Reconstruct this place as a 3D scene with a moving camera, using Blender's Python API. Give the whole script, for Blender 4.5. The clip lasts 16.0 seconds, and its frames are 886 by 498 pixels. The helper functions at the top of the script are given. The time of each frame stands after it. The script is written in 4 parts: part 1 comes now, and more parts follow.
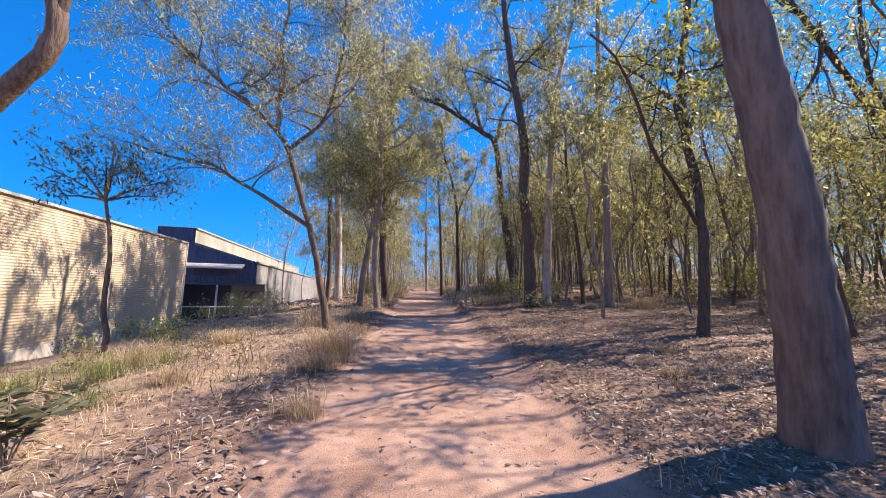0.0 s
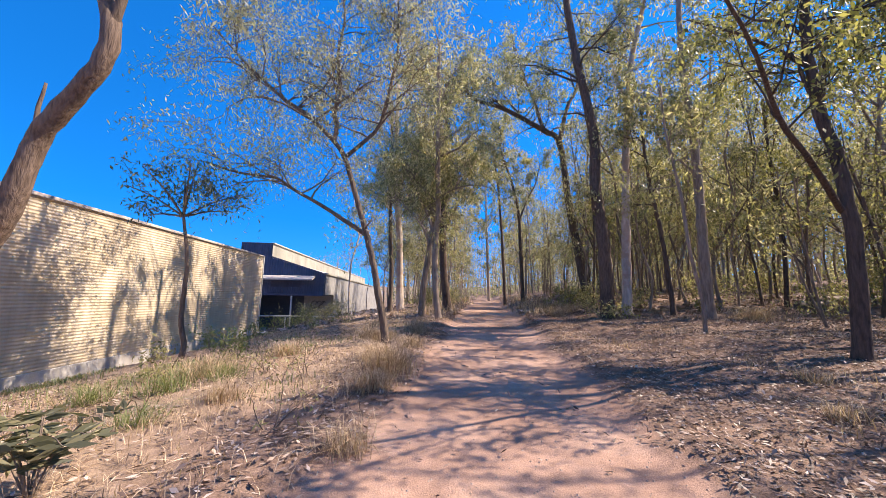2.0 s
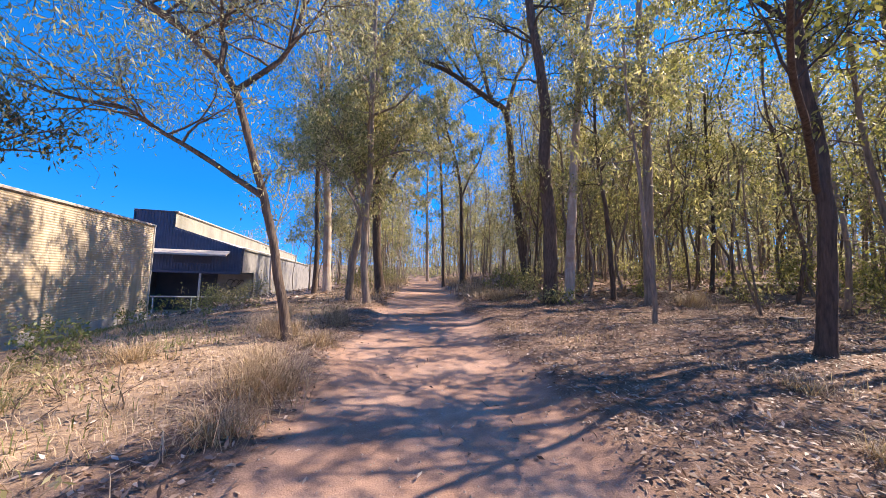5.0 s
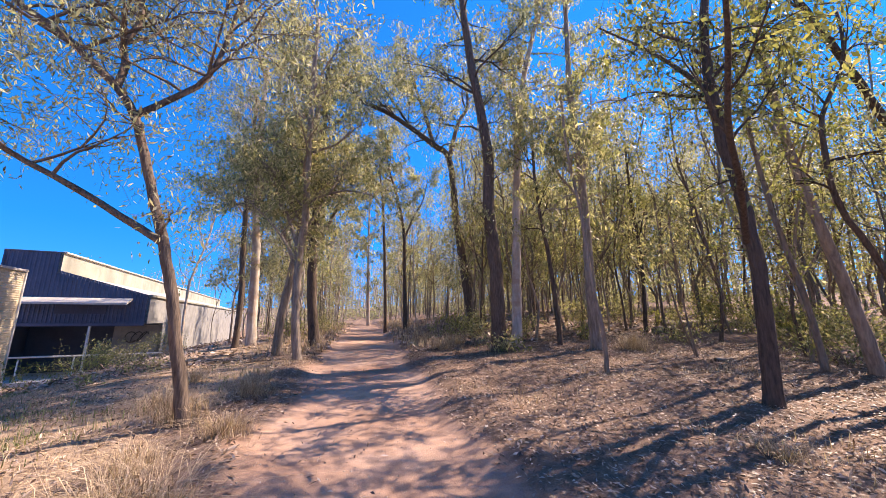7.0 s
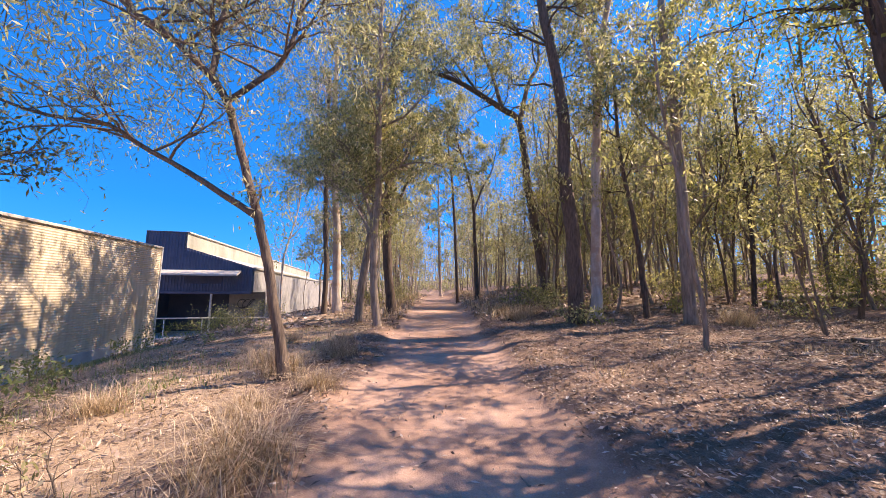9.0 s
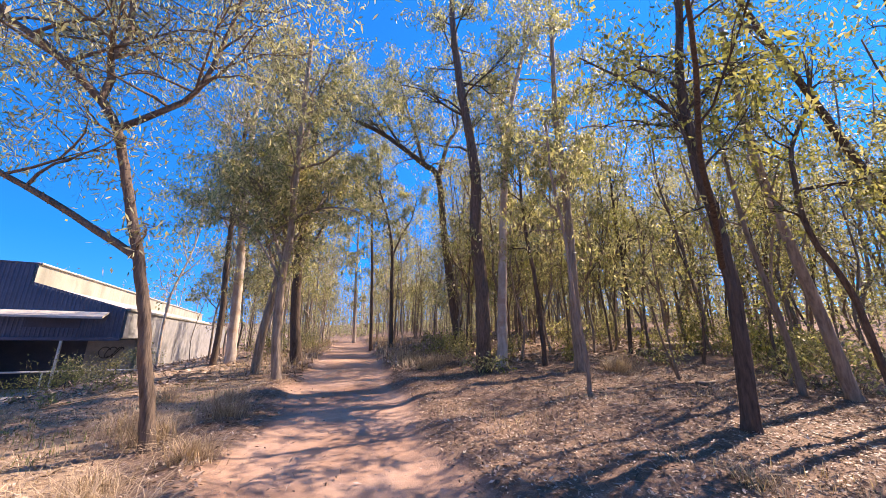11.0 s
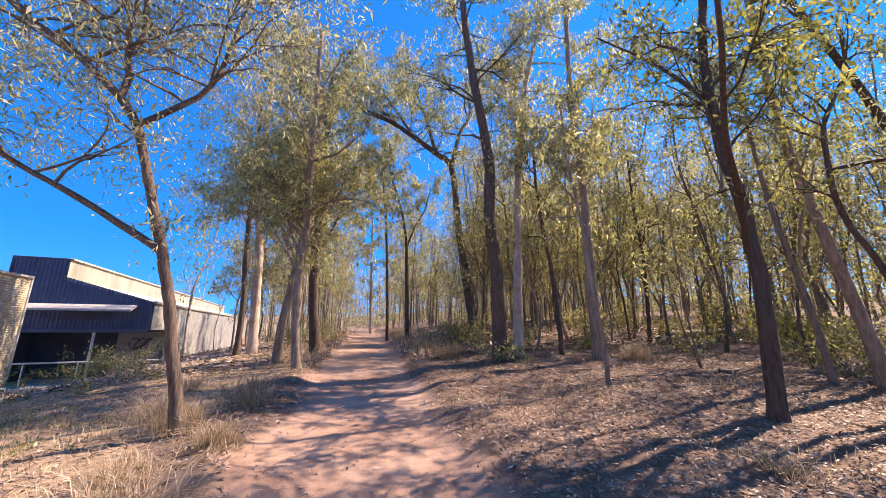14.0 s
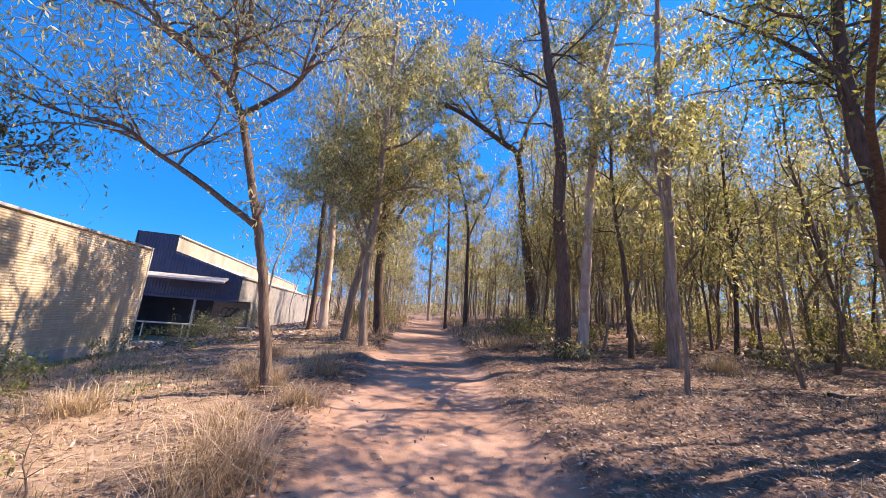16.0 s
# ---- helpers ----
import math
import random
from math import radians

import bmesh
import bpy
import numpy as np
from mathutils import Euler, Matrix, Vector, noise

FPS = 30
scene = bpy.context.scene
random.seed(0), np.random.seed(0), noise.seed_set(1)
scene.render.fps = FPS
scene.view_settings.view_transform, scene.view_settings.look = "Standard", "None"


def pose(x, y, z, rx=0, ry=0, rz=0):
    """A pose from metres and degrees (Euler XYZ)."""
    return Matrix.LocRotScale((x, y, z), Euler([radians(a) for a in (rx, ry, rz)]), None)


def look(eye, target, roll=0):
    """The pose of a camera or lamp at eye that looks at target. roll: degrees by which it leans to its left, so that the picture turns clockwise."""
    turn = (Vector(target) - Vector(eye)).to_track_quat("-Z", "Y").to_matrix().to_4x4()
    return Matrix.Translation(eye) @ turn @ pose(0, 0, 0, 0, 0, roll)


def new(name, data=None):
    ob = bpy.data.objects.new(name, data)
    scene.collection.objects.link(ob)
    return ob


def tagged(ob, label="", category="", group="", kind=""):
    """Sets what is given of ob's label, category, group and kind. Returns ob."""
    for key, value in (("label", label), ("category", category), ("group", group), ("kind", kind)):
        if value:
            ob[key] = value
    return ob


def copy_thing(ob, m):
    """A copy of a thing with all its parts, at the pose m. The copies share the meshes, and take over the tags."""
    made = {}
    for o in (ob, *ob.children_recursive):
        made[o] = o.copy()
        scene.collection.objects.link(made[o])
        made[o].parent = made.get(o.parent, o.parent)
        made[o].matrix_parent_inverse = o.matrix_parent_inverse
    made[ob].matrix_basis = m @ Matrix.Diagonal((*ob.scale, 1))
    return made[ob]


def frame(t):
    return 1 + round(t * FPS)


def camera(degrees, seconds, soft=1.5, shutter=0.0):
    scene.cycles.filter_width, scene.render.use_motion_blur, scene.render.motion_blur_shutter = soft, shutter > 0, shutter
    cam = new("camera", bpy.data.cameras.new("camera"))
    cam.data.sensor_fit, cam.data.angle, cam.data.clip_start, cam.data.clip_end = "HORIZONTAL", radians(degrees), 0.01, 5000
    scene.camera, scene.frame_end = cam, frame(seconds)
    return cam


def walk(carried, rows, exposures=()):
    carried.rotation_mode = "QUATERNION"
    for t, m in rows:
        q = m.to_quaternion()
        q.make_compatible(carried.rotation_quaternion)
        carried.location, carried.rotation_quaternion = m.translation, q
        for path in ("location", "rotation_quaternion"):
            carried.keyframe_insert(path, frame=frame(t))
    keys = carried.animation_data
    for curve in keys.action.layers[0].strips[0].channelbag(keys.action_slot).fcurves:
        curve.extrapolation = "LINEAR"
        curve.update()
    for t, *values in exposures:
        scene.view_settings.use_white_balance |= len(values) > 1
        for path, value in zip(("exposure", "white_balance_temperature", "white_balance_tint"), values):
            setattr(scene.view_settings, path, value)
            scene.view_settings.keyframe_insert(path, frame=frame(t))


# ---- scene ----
cam = camera(103.5, 16.0, soft=0.6)
PATH = [
    (0, (-0.34, -0.394, 1.064), (-0.303, 1.592, 1.295), 1.3),
    (0.5, (-0.375, -0.293, 1.037), (-0.481, 1.693, 1.253), -1.3),
    (1, (-0.314, -0.102, 1.068), (-0.261, 1.887, 1.267), 0.3),
    (1.5, (-0.32, 0.124, 1.079), (-0.545, 2.094, 1.344), -1.2),
    (2, (-0.388, 0.299, 1.074), (-0.697, 2.256, 1.35), 1.0),
    (2.5, (-0.526, 0.542, 1.11), (-0.856, 2.487, 1.437), 3.2),
    (3, (-0.5, 0.76, 1.108), (-0.579, 2.732, 1.429), 3.2),
    (3.5, (-0.415, 1.049, 1.14), (-0.481, 3.014, 1.51), 2.2),
    (4, (-0.363, 1.343, 1.098), (-0.337, 3.332, 1.3), 1.7),
    (4.2, (-0.33, 1.451, 1.103), (-0.308, 3.444, 1.271), 2.4),
    (6.3, (-0.36, 2.486, 1.381), (-0.314, 4.476, 1.572), 0.3),
    (6.5, (-0.367, 2.522, 1.416), (-0.246, 4.497, 1.706), 2.6),
    (7, (-0.366, 2.494, 1.429), (-0.014, 4.423, 1.824), 0.0),
    (7.5, (-0.32, 2.465, 1.432), (0.092, 4.4, 1.724), 2.7),
    (8, (-0.362, 2.558, 1.423), (-0.163, 4.507, 1.827), 1.8),
    (8.5, (-0.367, 2.629, 1.397), (-0.449, 4.607, 1.681), 0.3),
    (9, (-0.393, 2.659, 1.37), (-0.433, 4.644, 1.609), 0.5),
    (9.5, (-0.304, 2.619, 1.402), (-0.162, 4.594, 1.678), 1.9),
    (9.7, (-0.284, 2.554, 1.417), (-0.016, 4.509, 1.742), 2.1),
    (12, (-0.251, 2.448, 1.489), (0.162, 4.333, 2.013), 0.5),
    (12.5, (-0.268, 2.456, 1.492), (0.128, 4.342, 2.029), -0.0),
    (13, (-0.243, 2.464, 1.48), (0.134, 4.357, 2.004), 0.1),
    (13.5, (-0.243, 2.478, 1.473), (0.1, 4.387, 1.961), 0.5),
    (14, (-0.259, 2.487, 1.451), (0.068, 4.412, 1.888), 0.3),
    (14.5, (-0.251, 2.473, 1.442), (0.077, 4.402, 1.858), 0.4),
    (15, (-0.338, 2.364, 1.443), (-0.081, 4.272, 1.985), 4.3),
    (15.5, (-0.405, 2.375, 1.411), (-0.287, 4.296, 1.957), 2.5),
    (16, (-0.438, 2.523, 1.362), (-0.439, 4.487, 1.74), 5.0),
]
walk(cam, [(t, look(eye, target, roll)) for t, eye, target, roll in PATH], [(0, 1.08, 7000, 14), (4.2, 1.1, 7050, 14), (7, 1.25, 7400, 18), (12, 1.25, 7600, 19), (16, 1.25, 7600, 19)])

# ---------------------------------------------------------------- light
SUN_AZ = math.atan2(0.95, 0.29)      # clockwise from +y
SUN_EL = radians(46)
world = bpy.data.worlds.new("sky")
scene.world = world
world.use_nodes = True
wn = world.node_tree
sky = wn.nodes.new("ShaderNodeTexSky")
sky.sky_type = "NISHITA"
sky.sun_disc = False
sky.sun_elevation = SUN_EL
sky.sun_rotation = SUN_AZ
sky.altitude = 1200
sky.air_density, sky.dust_density, sky.ozone_density = 1.0, 0.0, 6.0
deep = wn.nodes.new("ShaderNodeHueSaturation")
deep.inputs["Saturation"].default_value = 1.33
deep.inputs["Value"].default_value = 1.15
deep.inputs["Hue"].default_value = 0.505
up_there = wn.nodes.new("ShaderNodeTexCoord")
lifted = wn.nodes.new("ShaderNodeVectorMath")
lifted.operation = "ADD"
lifted.inputs[1].default_value = (0, 0, 0.22)   # dry clear air: no pale band low down
level = wn.nodes.new("ShaderNodeVectorMath")
level.operation = "NORMALIZE"
wn.links.new(up_there.outputs["Generated"], lifted.inputs[0])
wn.links.new(lifted.outputs[0], level.inputs[0])
wn.links.new(level.outputs[0], sky.inputs[0])
wn.links.new(sky.outputs[0], deep.inputs["Color"])
wn.links.new(deep.outputs[0], wn.nodes["Background"].inputs[0])
wn.nodes["Background"].inputs[1].default_value = 0.15
sun = new("sun", bpy.data.lights.new("sun", "SUN"))
sun.data.energy, sun.data.angle, sun.data.color = 5.0, radians(0.55), (1.0, 0.89, 0.76)
to_sun = Vector((math.sin(SUN_AZ) * math.cos(SUN_EL), math.cos(SUN_AZ) * math.cos(SUN_EL), math.sin(SUN_EL)))
sun.matrix_world = look((0, 0, 60), Vector((0, 0, 60)) - to_sun)


# ---------------------------------------------------------------- materials
def material(name, rough=0.8, metal=0.0):
    m = bpy.data.materials.new(name)
    m.use_nodes = True
    b = m.node_tree.nodes["Principled BSDF"]
    b.inputs["Roughness"].default_value = rough
    b.inputs["Metallic"].default_value = metal
    b.inputs["Specular IOR Level"].default_value = 0.3
    return m, m.node_tree, b


def node(nt, kind, **inputs):
    n = nt.nodes.new("ShaderNode" + kind)
    for k, v in inputs.items():
        n.inputs[k.replace("_", " ")].default_value = v
    return n


def ramp(nt, fac, *stops):
    r = nt.nodes.new("ShaderNodeValToRGB")
    e = r.color_ramp.elements
    while len(e) < len(stops):
        e.new(0.5)
    for k, (p, c) in enumerate(stops):
        e[k].position, e[k].color = p, (*c, 1)
    nt.links.new(fac, r.inputs[0])
    return r.outputs[0]


def mixed(nt, fac, a, b, how="MIX"):
    m = nt.nodes.new("ShaderNodeMix")
    m.data_type, m.blend_type = "RGBA", how
    for sock, v in ((m.inputs[0], fac), (m.inputs[6], a), (m.inputs[7], b)):
        if hasattr(v, "is_linked"):
            nt.links.new(v, sock)
        elif isinstance(v, (int, float)):
            sock.default_value = v
        else:
            sock.default_value = (*v, 1)
    return m.outputs[2]


def noise_tex(nt, scale, detail=4, vec=None, stretch=None):
    n = node(nt, "TexNoise", Scale=scale, Detail=detail, Roughness=0.6)
    if vec is None:
        vec = nt.nodes.new("ShaderNodeTexCoord").outputs["Object"]
    if stretch:
        mp = node(nt, "Mapping", Scale=stretch)
        nt.links.new(vec, mp.inputs[0])
        vec = mp.outputs[0]
    nt.links.new(vec, n.inputs["Vector"])
    return n.outputs["Fac"]


def bumped(nt, b, height, strength, dist):
    k = node(nt, "Bump", Strength=strength, Distance=dist)
    nt.links.new(height, k.inputs["Height"])
    nt.links.new(k.outputs[0], b.inputs["Normal"])


def bark(name, dark, light, patch=None, fine=28):
    m, nt, b = material(name, 0.9)
    g = noise_tex(nt, fine, 6, stretch=(1, 1, 0.16))
    c = ramp(nt, g, (0.32, dark), (0.66, light))
    big = noise_tex(nt, 1.6, 4)
    if patch:
        c = mixed(nt, ramp(nt, big, (0.46, (0, 0, 0)), (0.6, (1, 1, 1))), c, patch)
    else:
        c = mixed(nt, ramp(nt, big, (0.35, (0, 0, 0)), (0.75, (0.5, 0.5, 0.5))), c, light)
    oi = nt.nodes.new("ShaderNodeObjectInfo")
    tint = ramp(nt, oi.outputs["Random"], (0, (0.75, 0.75, 0.75)), (1, (1.2, 1.15, 1.1)))
    nt.links.new(mixed(nt, 1.0, c, tint, "MULTIPLY"), b.inputs["Base Color"])
    bumped(nt, b, g, 0.9, 0.03)
    return m


def foliage(name, stops, gloss=0.58, through_light=0.35):
    m, nt, b = material(name, gloss)
    b.inputs["Specular IOR Level"].default_value = 0.5
    g = nt.nodes.new("ShaderNodeNewGeometry")
    c = ramp(nt, g.outputs["Random Per Island"], *stops)
    nt.links.new(c, b.inputs["Base Color"])
    t = nt.nodes.new("ShaderNodeBsdfTranslucent")
    nt.links.new(mixed(nt, 1.0, c, (1.15, 1.18, 0.72), "MULTIPLY"), t.inputs[0])
    mx = node(nt, "MixShader", Fac=through_light)
    nt.links.new(b.outputs[0], mx.inputs[1])
    nt.links.new(t.outputs[0], mx.inputs[2])
    nt.links.new(mx.outputs[0], nt.nodes["Material Output"].inputs[0])
    return m


def plain(name, c1, c2, rough=0.7, scale=3.0, metal=0.0, bump=0.15, stretch=None):
    m, nt, b = material(name, rough, metal)
    a = noise_tex(nt, scale, 5, stretch=stretch)
    f = noise_tex(nt, scale * 14, 3)
    c = ramp(nt, a, (0.3, c1), (0.7, c2))
    c = mixed(nt, 0.35, c, ramp(nt, f, (0.3, (0.55, 0.55, 0.55)), (0.7, (1.2, 1.2, 1.2))), "MULTIPLY")
    nt.links.new(c, b.inputs["Base Color"])
    bumped(nt, b, f, bump, 0.004)
    return m


BARK_DARK = bark("dark_bark", (0.045, 0.032, 0.026), (0.16, 0.115, 0.09))
BARK_BROWN = bark("brown_bark", (0.055, 0.038, 0.03), (0.205, 0.152, 0.12))
BARK_GREY = bark("grey_bark", (0.13, 0.10, 0.08), (0.36, 0.29, 0.235), fine=18)
BARK_TRUNK = bark("dull_grey_bark", (0.085, 0.066, 0.058), (0.23, 0.185, 0.16), fine=14)
BARK_PALE = bark("pale_gum_bark", (0.34, 0.29, 0.25), (0.62, 0.55, 0.49), (0.40, 0.30, 0.24), fine=9)
BARK_THIN = bark("thin_stem_bark", (0.085, 0.064, 0.05), (0.28, 0.22, 0.17), fine=22)
OLIVE = ((0.0, (0.12, 0.125, 0.055)), (0.45, (0.325, 0.305, 0.165)), (0.8, (0.50, 0.455, 0.275)), (1.0, (0.66, 0.56, 0.41)))
LEAF_OLIVE = foliage("olive_gum_leaves", OLIVE, 0.45, 0.56)
LEAF_GREY = foliage("grey_green_leaves", ((0.0, (0.15, 0.13, 0.09)), (0.4, (0.35, 0.335, 0.205)), (0.75, (0.46, 0.43, 0.275)), (1.0, (0.56, 0.49, 0.37))), 0.5, 0.5)
LEAF_DARK = foliage("dark_leaves", ((0.0, (0.06, 0.065, 0.04)), (0.6, (0.13, 0.13, 0.075)), (1.0, (0.27, 0.24, 0.14))), 0.5, 0.35)
LEAF_YELLOW = foliage("yellow_green_leaves", ((0.0, (0.10, 0.10, 0.035)), (0.5, (0.265, 0.265, 0.095)), (1.0, (0.46, 0.41, 0.18))), 0.5, 0.48)
STRAW = foliage("dry_straw_grass", ((0.0, (0.22, 0.14, 0.09)), (0.5, (0.47, 0.34, 0.225)), (1.0, (0.70, 0.55, 0.41))), 0.6, 0.25)
GREEN_GRASS = foliage("green_grass", ((0.0, (0.10, 0.13, 0.04)), (1.0, (0.27, 0.29, 0.11))), 0.5, 0.3)
LITTER = foliage("dead_leaf_litter", ((0.0, (0.06, 0.036, 0.028)), (0.4, (0.19, 0.125, 0.095)), (0.78, (0.38, 0.28, 0.225)), (1.0, (0.62, 0.51, 0.44))), 0.55, 0.08)
STONE = plain("pebble_stone", (0.26, 0.19, 0.15), (0.50, 0.40, 0.33), 0.85, 9)
DEAD_WOOD = plain("dead_wood", (0.15, 0.11, 0.085), (0.36, 0.29, 0.24), 0.9, 6)

m_ground, nt, b = material("earth", 0.95)
at = nt.nodes.new("ShaderNodeAttribute")
at.attribute_name = "track"
gr = nt.nodes.new("ShaderNodeAttribute")
gr.attribute_name = "grassy"
n1, n2, n3 = noise_tex(nt, 0.7, 6), noise_tex(nt, 7, 6), noise_tex(nt, 75, 4)
dirt = ramp(nt, n1, (0.3, (0.30, 0.18, 0.13)), (0.5, (0.43, 0.28, 0.212)), (0.72, (0.56, 0.395, 0.315)))
dirt = mixed(nt, 0.55, dirt, ramp(nt, n2, (0.3, (0.62, 0.6, 0.6)), (0.7, (1.15, 1.12, 1.1))), "MULTIPLY")
dirt = mixed(nt, 0.5, dirt, ramp(nt, n3, (0.3, (0.6, 0.58, 0.56)), (0.7, (1.25, 1.2, 1.2))), "MULTIPLY")
duff = ramp(nt, n2, (0.3, (0.14, 0.09, 0.07)), (0.7, (0.32, 0.22, 0.17)))
duff = mixed(nt, 0.8, duff, ramp(nt, n3, (0.35, (0.45, 0.42, 0.4)), (0.65, (1.3, 1.25, 1.2))), "MULTIPLY")
hay = ramp(nt, n2, (0.3, (0.29, 0.20, 0.14)), (0.7, (0.46, 0.34, 0.25)))
hay = mixed(nt, 0.6, hay, ramp(nt, n3, (0.35, (0.55, 0.5, 0.45)), (0.65, (1.2, 1.2, 1.15))), "MULTIPLY")
col = mixed(nt, gr.outputs["Fac"], duff, hay)
col = mixed(nt, at.outputs["Fac"], col, dirt)
nt.links.new(col, b.inputs["Base Color"])
bumped(nt, b, n3, 0.6, 0.02)

m_cream, nt, b = material("cream_corrugated_steel", 0.5)
c = ramp(nt, noise_tex(nt, 0.9, 5), (0.3, (0.53, 0.43, 0.30)), (0.7, (0.68, 0.57, 0.43)))
c = mixed(nt, 0.5, c, ramp(nt, noise_tex(nt, 3, 5, stretch=(2.5, 2.5, 0.25)), (0.3, (0.7, 0.66, 0.6)), (0.6, (1.05, 1.05, 1.05))), "MULTIPLY")
nt.links.new(c, b.inputs["Base Color"])
SLATE = plain("slate_blue_steel", (0.060, 0.072, 0.115), (0.095, 0.11, 0.165), 0.45, 1.2)
ROOF_GREY = plain("weathered_roof_sheet", (0.42, 0.37, 0.33), (0.62, 0.56, 0.50), 0.6, 4)
FASCIA = plain("pale_fascia_panel", (0.24, 0.23, 0.18), (0.46, 0.43, 0.345), 0.6, 0.8, stretch=(1, 1, 0.4))
PALE_WALL = plain("grey_painted_cladding", (0.20, 0.195, 0.19), (0.38, 0.365, 0.35), 0.6, 1.2)
DARK_IN = plain("dark_undercroft", (0.055, 0.062, 0.09), (0.085, 0.092, 0.125), 0.85, 1)
CONCRETE = plain("concrete", (0.40, 0.37, 0.34), (0.56, 0.53, 0.49), 0.85, 2)
STEEL = plain("galvanised_steel", (0.48, 0.48, 0.47), (0.66, 0.66, 0.65), 0.5, 5, 0.3)
SPRAY = plain("faded_black_paint", (0.03, 0.03, 0.035), (0.09, 0.09, 0.09), 0.7, 4)


# ---------------------------------------------------------------- helpers
def mesh_object(name, verts, faces, mat, parent=None, smooth=False, label=""):
    me = bpy.data.meshes.new(name)
    me.from_pydata([tuple(v) for v in verts], [], faces)
    if smooth:
        me.polygons.foreach_set("use_smooth", [True] * len(me.polygons))
    me.materials.append(mat)
    ob = new(name, me)
    if parent:
        ob.parent = parent
    if label:
        ob["label"] = label
    return ob


def path_centre(y):
    return -0.22 - 0.036 * np.clip(y, -10, 60)


def path_height(y):
    y = np.asarray(y, float)
    return np.interp(y, [-400, -30, 0, 8, 14, 20, 30, 42, 60, 120, 600], [-4, -1.2, -0.30, 0.03, 0.24, 0.48, 0.74, 0.93, 0.7, 3.2, 22])


MOUNDS = ((3.6, 8.5, 0.6, 0.16), (4.7, 7.9, 0.6, 0.14), (2.0, 10.2, 0.5, 0.20), (2.4, 11.2, 0.5, 0.16), (6.0, 8.2, 0.7, 0.15), (3.0, 6.0, 0.7, 0.10), (-1.75, 6.6, 0.45, 0.10), (-2.3, 5.6, 0.5, 0.10))


def ground_height(x, y):
    x, y = np.asarray(x, float), np.asarray(y, float)
    r = x - path_centre(y)
    k = 0.045 + 0.00042 * np.clip(y, 0, 22) ** 2
    right = k * 4.5 * np.tanh(np.clip(r - 1.0, 0, None) / 4.5) + 0.035 * np.clip(r - 9, 0, 90) + 0.03 * np.clip(r - 16, 0, 90)
    left = -0.0165 * np.clip(-r - 1.2, 0, 15) ** 1.9 * (1 - 0.35 * np.clip((y - 8) / 14, 0, 1) * np.exp(-((-r - 5) / 5) ** 2))
    bank = 0.10 * np.exp(-((np.abs(r) - 1.75) / 0.45) ** 2) * np.clip((y - 3) / 9, 0.25, 1)
    heaps = sum(h * np.exp(-((x - a) / w) ** 2 - ((y - b) / (w * 0.7)) ** 2) for a, b, w, h in MOUNDS)
    return path_height(y) + right + left + bank + heaps


def gz(x, y):
    return float(ground_height(x, y))


def unit(v):
    return v / (np.linalg.norm(v) + 1e-9)


def tube(pts, radii, sides, verts, faces, rough=0.0, rng=None):
    """Adds a tapered tube along pts."""
    pts = np.asarray(pts, float)
    n = len(pts)
    base = len(verts)
    for k in range(n):
        d = unit(pts[min(k + 1, n - 1)] - pts[max(k - 1, 0)])
        u = unit(np.cross(d, (0.31, 0.95, 0.05)))
        w = np.cross(d, u)
        for s in range(sides):
            a = 2 * math.pi * s / sides
            q = radii[k] * (1 + (rough * rng.uniform(-1, 1) if rough else 0))
            verts.append(pts[k] + q * (math.cos(a) * u + math.sin(a) * w))
    for k in range(n - 1):
        for s in range(sides):
            a, b2 = base + k * sides + s, base + k * sides + (s + 1) % sides
            faces.append((a, b2, b2 + sides, a + sides))
    faces.append(tuple(base + (n - 1) * sides + s for s in range(sides)))


def smooth_line(pts, step):
    """A rounded line through pts."""
    p = np.asarray(pts, float)
    if len(p) < 3:
        p = np.array([p[0], (p[0] + p[-1]) / 2, p[-1]])
    e = np.vstack([2 * p[0] - p[1], p, 2 * p[-1] - p[-2]])
    out = []
    for k in range(1, len(e) - 2):
        m = max(2, int(np.linalg.norm(e[k + 1] - e[k]) / step))
        for t in np.arange(m) / m:
            a, b2, c2, d2 = e[k - 1], e[k], e[k + 1], e[k + 2]
            out.append(0.5 * (2 * b2 + (c2 - a) * t + (2 * a - 5 * b2 + 4 * c2 - d2) * t * t + (3 * b2 - a - 3 * c2 + d2) * t ** 3))
    out.append(p[-1])
    return np.array(out)


def leaf_quads(centres, along, length, width, rng):
    """One bent diamond leaf of two triangles' pairs at each centre."""
    n = len(centres)
    along = along / (np.linalg.norm(along, axis=1, keepdims=True) + 1e-9)
    side = np.cross(along, rng.normal(size=(n, 3)))
    side /= np.linalg.norm(side, axis=1, keepdims=True) + 1e-9
    L = length * rng.uniform(0.6, 1.35, (n, 1))
    W = width * rng.uniform(0.7, 1.3, (n, 1))
    v = np.stack([centres, centres + along * L * 0.45 + side * W * 0.5, centres + along * L, centres + along * L * 0.45 - side * W * 0.5], axis=1).reshape(-1, 3)
    f = np.arange(4 * n).reshape(-1, 4)
    return v, f


